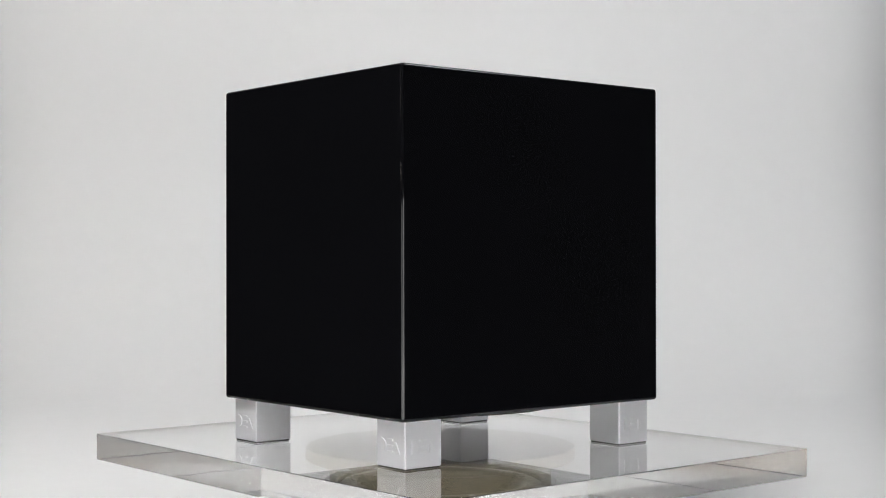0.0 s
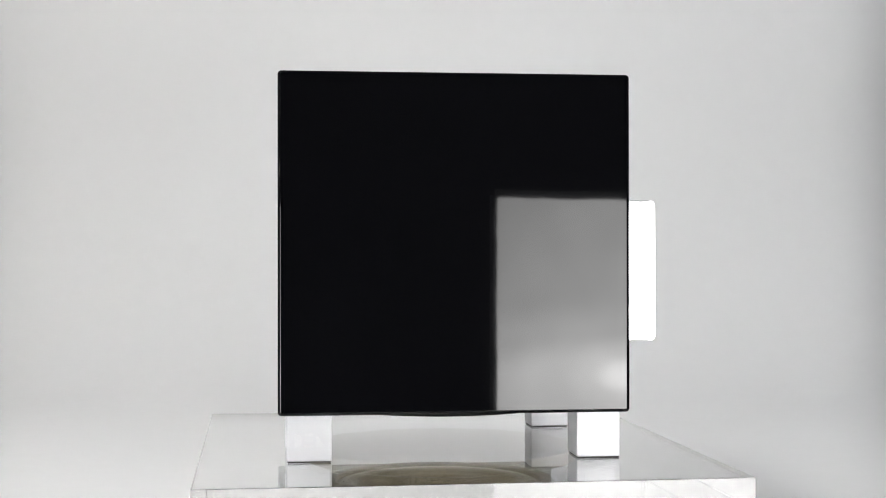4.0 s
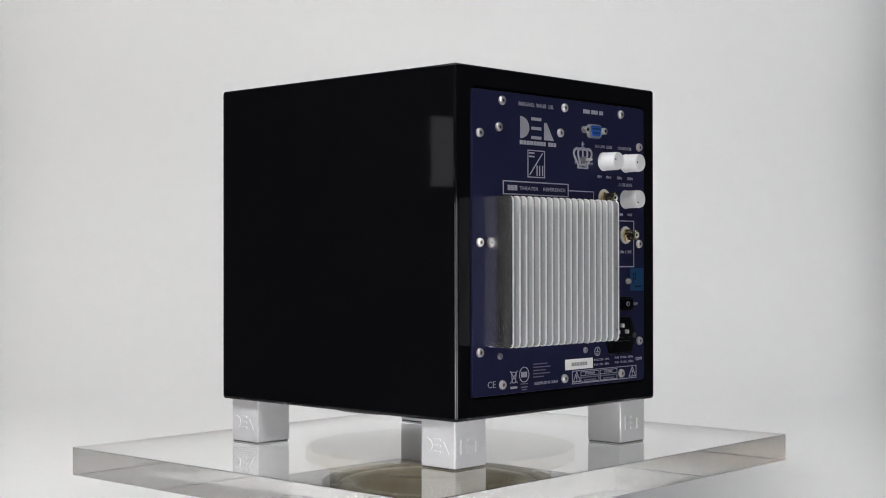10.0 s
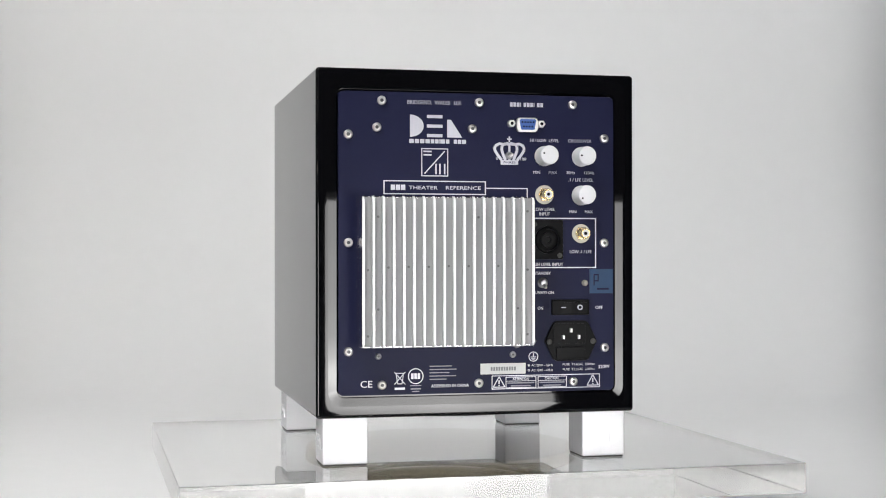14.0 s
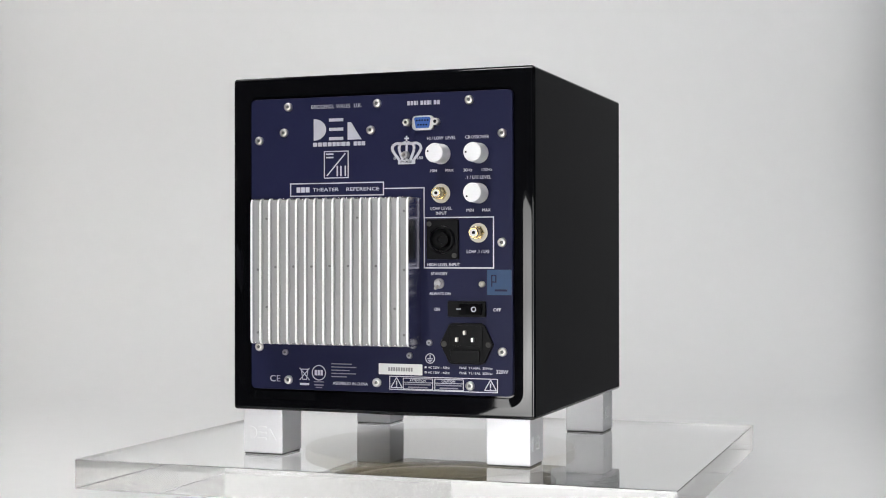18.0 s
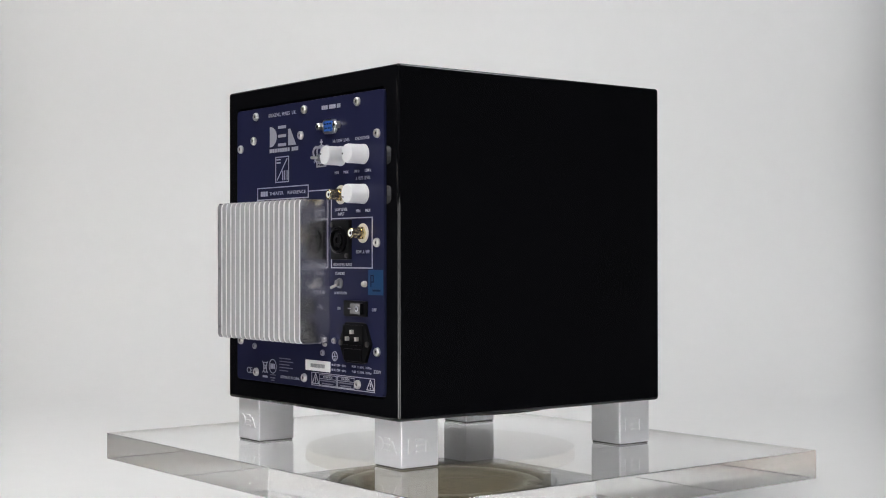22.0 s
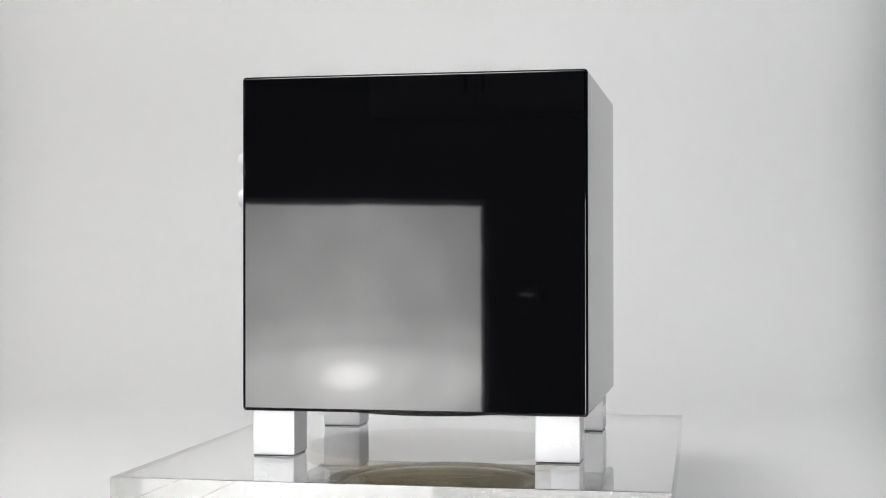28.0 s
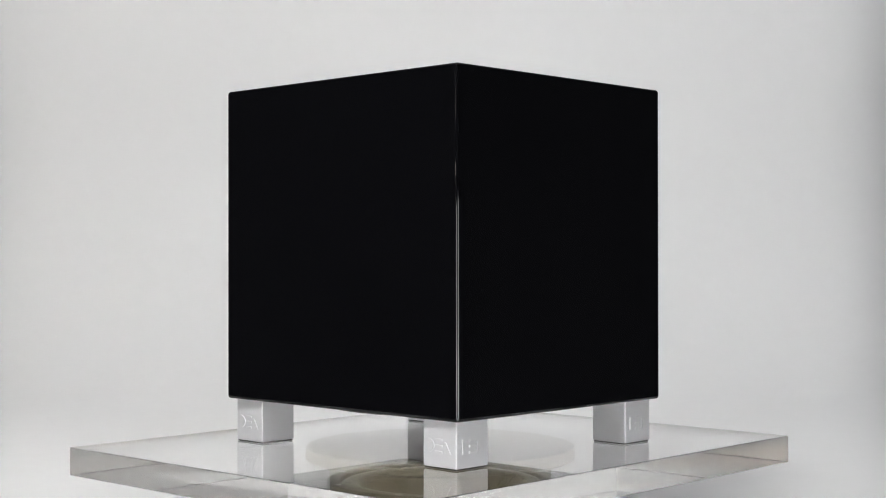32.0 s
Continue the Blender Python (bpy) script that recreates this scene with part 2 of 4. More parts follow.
def room():
    def wall(name, blocks, mat, label, cat):
        bm = bmesh.new()
        for b in blocks:
            box(*b, bm=bm)
        tagged(new(name, mesh_of(name, bm, mat, 0)), label, cat, kind="structure")
    X, Y0, Y1, Z0, Z1 = 3.6, -5.2, 2.4, FLOOR_Z, 2.7
    wy0, wy1, wz0, wz1 = -2.75, -1.90, 0.25, 0.90
    wall("floor", [(-X, X, Y0, Y1, Z0 - 0.1, Z0)], FLOORING, "dark grey studio floor", "floor")
    wall("ceiling", [(-X, X, Y0, Y1, Z1, Z1 + 0.1)], DARKWALL, "dark studio ceiling", "ceiling")
    wall("wall_north", [(-X - 0.12, X + 0.12, Y1, Y1 + 0.12, Z0, Z1)], GREYWALL, "grey wall behind the paper backdrop", "wall")
    wall("wall_south", [(-X - 0.12, X + 0.12, Y0 - 0.12, Y0, Z0, Z1)], DARKWALL, "dark charcoal studio wall", "wall")
    wall("wall_east", [(X, X + 0.12, Y0, Y1, Z0, Z1)], DARKWALL, "dark charcoal studio wall", "wall")
    wall("wall_west", [(-X - 0.12, -X, Y0, wy0, Z0, Z1), (-X - 0.12, -X, wy1, Y1, Z0, Z1), (-X - 0.12, -X, wy0, wy1, Z0, wz0), (-X - 0.12, -X, wy0, wy1, wz1, Z1)],
         DARKWALL, "dark charcoal studio wall with a made-up window opening", "wall")
    # made-up window: boards leave gaps shaped as bright patches mirrored in the cabinet
    win = tagged(new("window_1"), "made-up boarded window with gaps shaped as mirrored bright patches", "window", kind="structure")
    win.matrix_basis = pose(-X - 0.06, 0, 0)
    for z in (wz0 + 0.015, wz1 - 0.015):
        part("window_frame", box(-0.03, 0.03, wy0, wy1, z - 0.015, z + 0.015), STANDMETAL, win)
    for y in (wy0 + 0.015, wy1 - 0.015):
        part("window_frame", box(-0.03, 0.03, y - 0.015, y + 0.015, wz0 + 0.03, wz1 - 0.03), STANDMETAL, win)
    z0, z1, y0, y1 = wz0 + 0.03, wz1 - 0.03, wy0 + 0.03, wy1 - 0.03
    for b in ((y0, y1, 0.795, z1), (y0, -2.42, 0.67, 0.795), (-2.42, -2.19, 0.67, 0.786), (-2.03, y1, 0.67, 0.795), (y0, y1, 0.515, 0.67),
              (y0, -2.62, 0.475, 0.515), (-2.06, y1, 0.475, 0.515), (y0, -2.38, 0.435, 0.475), (-2.29, -2.06, 0.435, 0.475),
              (-2.345, -2.315, z0, 0.33), (-2.315, -2.06, z0, 0.435), (-2.06, -2.035, z0, 0.36), (-2.035, y1, z0, 0.475)):
        part("board", box(-0.01, 0.01, b[0], b[1], b[2], b[3]), CLOTH, win)
    part("board", box(-0.01, 0.01, y0, -2.345, z0, 0.435), RED_BOARD, win, "dark red board in place of a reddish block")
    # Added glowing sheet that fills the gaps with light.
    glow_sheet = new("gap_glow_sheet", mesh_of("gap_glow_sheet", box(-X - 0.60, -X - 0.55, -3.1, -1.5, -0.2, 1.4), GAP_GLOW, 0))
    tagged(glow_sheet, "glowing sheet added behind the window gaps", "backdrop", kind="structure")


def studio_clutter():
    """Dim things round the room."""
    # Unidentified pale square: an added board that glows, though no lamp is known.
    w = empty("glow_board", pose(-3.585, -0.50, 0.40), "added glowing board for an unidentified pale square", "lamp")
    part("diffuser", prism([(-0.115, 0.03), (0.03, 0.03), (0.05, 0.0), (0.12, 0.0), (0.12, 0.235), (-0.115, 0.20)], -0.006, 0.0), PANEL, w, "glowing face of the added board", pose(0, 0, 0, 0, 0, 90), smooth=0)
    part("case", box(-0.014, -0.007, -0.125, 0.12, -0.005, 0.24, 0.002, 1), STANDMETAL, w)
    for y, z, h, mat in ((-3.97, 0.825, 0.042, SPOT), (-3.76, 0.85, 0.03, PANEL)):
        q = empty("wall_lamp", pose(3.6, y, z), "small dim round lamp on the dark wall", "lamp", "wall lamps")
        part("lens", rod((-0.060, 0, 0), (-0.046, 0, 0), h, n=20), mat, q, "glowing lens")
        part("housing", rod((-0.045, 0, 0), (-0.001, 0, 0), h * 1.08, n=20), STANDMETAL, q)
    f = empty("strip_lamp", pose(-3.6, -1.17, 0.72), "short bright strip lamp on the dark wall", "lamp")
    part("tube", rod((0.035, -0.07, 0.065), (0.035, 0.07, 0.065), 0.014, n=14), STRIP, f, "glowing tube")
    part("tray", box(0.001, 0.018, -0.09, 0.09, 0.04, 0.09, 0.003, 1), STANDMETAL, f)
    part("bulb", rod((0.02, -0.05, 0.005), (0.045, -0.05, 0.005), 0.014, n=14), SPOT, f, "dim glowing bulb")
    # Made-up glowing column and blocks, standing in for a dim pale column.
    k = empty("glow_column", pose(-0.575, -5.05, FLOOR_Z), "added glowing column for an unidentified pale column", "lamp")
    part("tube", rod((0, 0, 1.39), (0, 0, 2.25), 0.045, n=20), COLUMN_GLOW, k, "dim glow in place of a pale column")
    part("glow_panel", box(-0.035, 0.155, -0.09, -0.07, 1.24, 2.26, 0.004, 1), PANEL_DIM, k, "dim glow added behind the column")
    part("low_glow_block", box(-0.135, -0.036, -0.09, -0.05, 1.24, 1.385, 0.004, 1), PANEL_DIM, k)
    part("pole", rod((0, 0, 0.02), (0, 0, 1.39), 0.014), STANDMETAL, k)
    part("foot_plate", rod((0, 0, 0), (0, 0, 0.02), 0.16, n=24), STANDMETAL, k)
    m = empty("monitor", pose(3.40, -3.29, 0.0205), "dim computer monitor on a cabinet", "monitor")
    turn = pose(0, 0, 0, 0, 0, 0)
    part("screen", box(-0.012, 0.0, -0.22, 0.22, 0.27, 0.58, 0.003, 1), SCREEN, m, "dimly lit screen", turn)
    part("case", box(0.001, 0.03, -0.235, 0.235, 0.255, 0.595, 0.004, 1), STANDMETAL, m, "", turn)
    part("neck", box(0.03, 0.06, -0.03, 0.03, 0.01, 0.40, 0.003, 1), STANDMETAL, m, "", turn)
    part("foot_plate", box(-0.08, 0.10, -0.12, 0.12, 0.0, 0.012, 0.003, 1), STANDMETAL, m, "", turn)
    c = empty("cabinet", pose(3.28, -3.29, FLOOR_Z), "low dark cabinet under a monitor", "cabinet")
    part("body", box(-0.3, 0.3, -0.5, 0.5, 0.02, 0.87, 0.004, 1), CLOTH, c)
    for y in (-0.245, 0.245):
        part("door", box(-0.318, -0.302, y - 0.24, y + 0.24, 0.05, 0.84, 0.003, 1), CLOTH, c)


def stores():
    """A shelf with cartons under the window, and a wall cabinet with a lit switch strip beside it."""
    sh = empty("storage_shelf", pose(-3.42, -2.55, FLOOR_Z), "low dark metal shelf along the studio wall", "shelf")
    for z in (0.12, 0.52, 0.92):
        part("board", box(-0.17, 0.17, -0.72, 0.72, z - 0.02, z, 0.002, 1), STANDMETAL, sh)
    for x in (-0.16, 0.16):
        for y in (-0.71, 0.71):
            part("post", box(x - 0.012, x + 0.012, y - 0.012, y + 0.012, 0, 0.899, 0.001, 1), STANDMETAL, sh)
    for y, w, h, mat, word in ((-0.56, 0.26, 0.14, CARTON, "grey carton on the storage shelf"), (-0.19, 0.14, 0.16, PALE_BOARD, "small pale box on the storage shelf"),
                               (0.22, 0.20, 0.11, PALE_BOARD, "flat pale box on the storage shelf"), (0.48, 0.24, 0.13, CARTON, "grey carton on the storage shelf")):
        c = empty("carton", pose(-3.42, -2.55 + y, FLOOR_Z + 0.9205), word, "box", "cartons on the shelf")
        part("body", box(-0.13, 0.13, -w / 2, w / 2, 0, h - 0.022, 0.002, 1), mat, c)
        part("lid", box(-0.133, 0.133, -w / 2 - 0.003, w / 2 + 0.003, h - 0.0215, h, 0.002, 1), mat, c)
    k = empty("wall_cabinet", pose(-1.80, -5.2, 0.80), "pale wall cabinet with two doors on the dark wall", "cabinet")
    part("body", box(-0.52, 0.52, 0.001, 0.30, 0, 0.85, 0.003, 1), PALE_BOARD, k)
    for x in (-0.26, 0.26):
        d = part("door", box(x - 0.257, x + 0.257, 0.302, 0.320, 0.004, 0.846, 0.002, 1), PALE_BOARD, k)
        part("handle", rod((x - math.copysign(0.22, x), 0.345, 0.08), (x - math.copysign(0.22, x), 0.345, 0.22), 0.006), STANDMETAL, d)
    w = empty("switch_strip", pose(-1.67, -5.2, 0.0), "small switch strip with a lit lens on the dark wall", "lamp")
    part("case", box(-0.075, 0.075, 0.001, 0.03, -0.03, 0.03, 0.003, 1), STANDMETAL, w)
    part("lens", box(-0.033, 0.033, 0.031, 0.036, -0.008, 0.008, 0.001, 1), SPOT, w, "small glowing lens")


def table():
    """A wooden table under the paper."""
    top = PAPER_Z - 0.004
    t = empty("table", pose(0, 0, FLOOR_Z), "light brown wooden table under the white paper", "table")
    h = top - FLOOR_Z
    for i in range(7):
        y = -0.43 + i * 0.30
        part("board", box(-0.85, 0.55, y, y + 0.2985, h - 0.03, h, 0.0015, 1), WOOD, t)
    for x in (-0.79, 0.49):
        for y in (-0.37, 1.60):
            part("leg", box(x - 0.03, x + 0.03, y - 0.03, y + 0.03, 0, h - 0.0305, 0.003, 1), WOOD, t)
    for y in (-0.37, 1.60):
        part("rail", box(-0.7595, 0.4595, y - 0.012, y + 0.012, h - 0.12, h - 0.0305, 0.002, 1), WOOD, t)


def turntable():
    """A round drum whose wide disc carries the plate."""
    t = empty("turntable", pose(0, 0, TABLE_Z), "round olive bronze turntable under a clear plate", "turntable")
    h = DISC_Z - TABLE_Z
    part("base", lathe([(0.098, 0), (0.101, 0.003), (0.101, h - 0.0135), (0.099, h - 0.0125)], 96, axis="z"), BRONZE, t, "olive bronze drum")
    return part("disc", lathe([(0.1200, h - 0.0120), (0.1228, h - 0.0105), (0.1228, h - 0.0010), (0.1220, h)], 128, axis="z"), BRONZE, t, "pale olive bronze disc")


PLATE_T = 0.0247
DISC_Z = -PLATE_T - 0.0003
TABLE_Z = PAPER_Z


def plate():
    bm = box(-0.2522, 0.2522, -0.2126, 0.2126, -PLATE_T, 0, 0.0004, 1)
    ob = even(new("acrylic_plate", mesh_of("acrylic_plate", bm, ACRYLIC)))
    ob.visible_shadow = False
    ob.data.materials.append(ACRYLIC_EDGE)
    for f in ob.data.polygons:
        f.material_index = 1 if abs(f.normal.z) < 0.3 else 0
    return tagged(ob, "thick clear acrylic plate lying on the turntable", "plate")


def softbox(name_pose, w, h, strength, spot, stand, label, tone=(1.0, 0.995, 0.985), fall=(0.55, 1, 1)):
    s = empty("softbox", name_pose, label, "softbox", "studio lights")
    part("diffuser", box(-w / 2, w / 2, -h / 2, h / 2, -0.004, 0.0), glowing("diffuser_cloth", strength, spot, tone, fall), s,
         "white diffuser cloth, lit from within", smooth=0)
    bm = bmesh.new()
    a = [bm.verts.new((x * w / 2 * 1.03, y * h / 2 * 1.03, -0.02)) for x, y in ((-1, -1), (1, -1), (1, 1), (-1, 1))]
    b = [bm.verts.new((x * 0.08, y * 0.08, 0.30)) for x, y in ((-1, -1), (1, -1), (1, 1), (-1, 1))]
    for i in range(4):
        bm.faces.new((a[i], a[(i + 1) % 4], b[(i + 1) % 4], b[i]))
    bm.faces.new(b)
    part("shell", bm, CLOTH, s, "black cloth hood", smooth=0)
    part("lamp_head", lathe([(0.07, 0.30), (0.075, 0.31), (0.075, 0.46), (0.06, 0.48)], 24, axis="z"), STANDMETAL, s)
    for sx in (-1, 1):
        part("rim_rod", rod((sx * w / 2 * 1.02, -h / 2, -0.012), (sx * w / 2 * 1.02, h / 2, -0.012), 0.006), STANDMETAL, s)
    if stand is None:
        p = name_pose @ Vector((0, 0, 0.40))
        q = name_pose.inverted() @ Vector((p.x, p.y, 2.70))
        part("hanger", rod((0, 0, 0.40), q, 0.012), STANDMETAL, s)
    if stand:
        p = name_pose @ Vector((0, 0, 0.38))
        k = empty("light_stand", pose(p.x, p.y, FLOOR_Z), "black tripod stand holding a softbox", "light stand", "light stands")
        part("pole", rod((0, 0, 0.12), (0, 0, p.z - FLOOR_Z - 0.07), 0.013), STANDMETAL, k)
        part("collar", rod((0, 0, 0.50), (0, 0, 0.56), 0.022), STANDMETAL, k)
        for i in range(3):
            w3 = radians(120 * i + 20)
            part("leg", rod((0.02 * math.cos(w3), 0.02 * math.sin(w3), 0.5), (0.45 * math.cos(w3), 0.45 * math.sin(w3), 0.01), 0.009), STANDMETAL, k)
    return s


def facing(x, y, z, tx, ty, tz):
    """A lamp's pose whose -z looks from the first point at the second."""
    return look((x, y, z), (tx, ty, tz))


backdrop()
room()
studio_clutter()
stores()
table()
softbox(facing(0.674, -1.522, -0.067, 0.674 + 0.147, -1.522 + 0.989, -0.067), 0.545, 0.69, SOFTBOX_RIGHT, (0.0, 0.015, 0.0), True,
        "black square softbox glowing white on a stand", fall=None)
softbox(facing(-0.949, -1.901, -0.063, -0.949 + 0.573, -1.901 + 0.819, -0.063), 0.60, 0.70, SOFTBOX_LEFT, (0.0, -0.03, 0.0), True,
        "black square softbox glowing white on a stand", fall=None)
# Unseen pair, added and tinted to brighten the paper's two sides.
for side in (-1, 1):
    softbox(facing(side * 1.14, 0.25, 1.75, side * 1.20, 1.20, 0.28), 0.75, 0.8, SOFTBOX_TOP * (1.16 if side < 0 else 1.0), (0, 0, 0), None,
            "unseen overhead softbox added to brighten the backdrop", (1.0, 0.985, 0.965) if side < 0 else (0.965, 0.985, 1.015), (0.2, 0.3, 1))
softbox(facing(-0.55, -1.0, 1.60, 0, 0, 0.1), 0.62, 0.62, SOFTBOX_KEY, (0, 0, 0), None,
        "square overhead key softbox hanging under the ceiling", (1.0, 0.995, 0.99))


# ---------------------------------------------------------------- the loudspeaker
CX, CY = -0.0010, 0.0019
HX, HY, ZB, HH = 0.13405, 0.14592, 0.0389, 0.2815
PANEL_DX = 0.0017
WOOFER_R = 0.1055
REAR = CY - HY
FACE = REAR - 0.001


def cabinet(sub):
    bm = box(CX - HX, CX + HX, CY - HY, CY + HY, ZB, ZB + HH, 0.003, 4)
    rear = min(bm.faces, key=lambda f: f.calc_center_median().y - f.calc_area())
    outer = sorted(rear.verts, key=lambda v: math.atan2(v.co.z - ZB - HH / 2, v.co.x - CX))
    bmesh.ops.delete(bm, geom=[rear], context="FACES_ONLY")
    # a round opening in the underside for the woofer
    floor = min((f for f in bm.faces if abs(f.normal.z) > 0.99), key=lambda f: f.calc_center_median().z)
    corners = sorted(floor.verts, key=lambda v: math.atan2(v.co.y - CY, v.co.x - CX))
    bmesh.ops.delete(bm, geom=[floor], context="FACES_ONLY")
    q = 16
    hole = [bm.verts.new((CX + WOOFER_R * math.cos(w), CY + WOOFER_R * math.sin(w), ZB)) for w in (radians(180 + 90 * i / q) for i in range(4 * q))]
    for c in range(4):
        for i in range(q):
            bm.faces.new((corners[c], hole[c * q + i], hole[(c * q + i + 1) % (4 * q)]))
        bm.faces.new((corners[c], hole[((c + 1) * q) % (4 * q)], corners[(c + 1) % 4]))
    # a rounded mouth that slopes in to the panel
    loops = []
    n = 6
    for inset, depth, r in ((0.0096, 0.0, 0.0120), (0.0164, 0.0004, 0.0065), (0.0168, 0.0040, 0.0061)):
        loop = []
        for sx, sz, a0 in ((-1, -1, 180), (1, -1, 270), (1, 1, 0), (-1, 1, 90)):
            cx, cz = CX + sx * (HX - inset - r), ZB + HH / 2 + sz * (HH / 2 - inset - r)
            for i in range(n + 1):
                w = radians(a0 + 90 * i / n)
                loop.append(bm.verts.new((cx + r * math.cos(w), REAR + depth, cz + r * math.sin(w))))
        loops.append(loop)
    m = len(loops[0])
    for c in range(4):
        for i in range(n):
            bm.faces.new((outer[c], loops[0][c * (n + 1) + i], loops[0][c * (n + 1) + i + 1]))
        bm.faces.new((outer[c], loops[0][c * (n + 1) + n], loops[0][((c + 1) * (n + 1)) % m], outer[(c + 1) % 4]))
    for a, b in zip(loops, loops[1:]):
        for i in range(m):
            bm.faces.new((a[i], a[(i + 1) % m], b[(i + 1) % m], b[i]))
    bm.faces.new(loops[-1])
    ob = part("cabinet", bm, LACQUER, sub, "glossy black lacquered cabinet", smooth=25)
    inner = [abs(v.co.x - CX) < HX - 0.0093 and abs(v.co.z - ZB - HH / 2) < HH / 2 - 0.0093 and v.co.y < REAR + 0.002 for v in ob.data.vertices]
    for e in ob.data.edges:
        a, b = e.vertices
        if inner[a] and inner[b] and abs(ob.data.vertices[a].co.y - ob.data.vertices[b].co.y) < 1e-5:
            e.use_edge_sharp = True
    return ob


def driver(sub):
    """Down-firing woofer in the underside: a proud ring, a rubber roll and a deep cone."""
    R, z = WOOFER_R, ZB
    ring = part("woofer", lathe([(R - 0.0115, z + 0.004), (R + 0.0005, z + 0.004), (R + 0.0005, z - 0.0036), (R - 0.0012, z - 0.0050), (R - 0.0100, z - 0.0050), (R - 0.0115, z - 0.0040), (R - 0.0115, z + 0.004)],
                                96, axis="z", at=(CX, CY, 0), caps=False), BLACK, sub, "black down-firing woofer under the cabinet")
    prof = [(R - 0.0205 + 0.0095 * math.cos(math.pi * i / 10), z + 0.003 - 0.0065 * math.sin(math.pi * i / 10)) for i in range(11)]
    part("surround", lathe(prof, 96, axis="z", at=(CX, CY, 0), caps=False), CONE, ring, "rubber surround")
    part("cone", lathe([(R - 0.0298, z + 0.003), (0.050, z + 0.022), (0.034, z + 0.036)], 72, axis="z", at=(CX, CY, 0), caps=False), CONE, ring)
    part("dust_cap", lathe([(0.0345, z + 0.036), (0.030, z + 0.030), (0.020, z + 0.025), (0.009, z + 0.0225), (0.001, z + 0.022)], 48, axis="z", at=(CX, CY, 0)), CONE, ring)
    for i in range(8):
        w = radians(45 * i + 22)
        part("screw", lathe([(0.0030, z - 0.0046), (0.0030, z - 0.0053), (0.0021, z - 0.0056)], 12, axis="z",
                            at=(CX + (R - 0.0055) * math.cos(w), CY + (R - 0.0055) * math.sin(w), 0)), DARK_STEEL, ring)


def emblem(parent, w, h, y, material, at, label="", depth=0.0016):
    """Three plain block figures in a row, in place of a maker's mark."""
    u, c = w / 3.0, h / 2
    for i in range(3):
        x0 = -w / 2 + (i + 0.04) * u
        x1 = x0 + 0.92 * u
        if i == 0:
            pts = [[(x0 + 0.08 * u + 0.74 * u * math.sin(radians(15 * k)), -c * math.cos(radians(15 * k))) for k in range(13)]]
        elif i == 1:
            pts = [[(x0, z0), (x1 - 0.08 * u, z0), (x1 - 0.08 * u, z1), (x0, z1)] for z0, z1 in ((-c, -0.36 * h), (-0.07 * h, 0.07 * h), (0.36 * h, c))]
        else:
            pts = [[(x0 + 0.1 * u, -c), (x1, -c), (x0 + 0.30 * u, 0.6 * c), (x0 + 0.1 * u, 0.6 * c)]]
        bm = bmesh.new()
        for q in pts:
            prism(q, y, y + depth, bm)
        part("emblem_figure", bm, material, parent, label, at, smooth=0)


def feet(sub):
    hs = 0.0185
    for sx in (-1, 1):
        for sy in (-1, 1):
            m = Matrix.Translation((CX + sx * 0.1096, CY + sy * 0.1203, 0))
            foot = part("foot", box(-hs, hs, -hs, hs, 0.0014, ZB, 0.0011, 3), SATIN, sub, "square satin aluminium foot", m)
            part("pad", box(0.0010 - hs, hs - 0.0010, 0.0010 - hs, hs - 0.0010, 0.0002, 0.0013), RUBBER, foot, "thin black rubber pad")
            for turn in ((0 if sy < 0 else 180), (90 if sx > 0 else -90)):
                emblem(foot, 0.026, 0.0112, -hs - 0.0009, FOOT_MARK, pose(0, 0, 0.0185, 0, 0, turn))


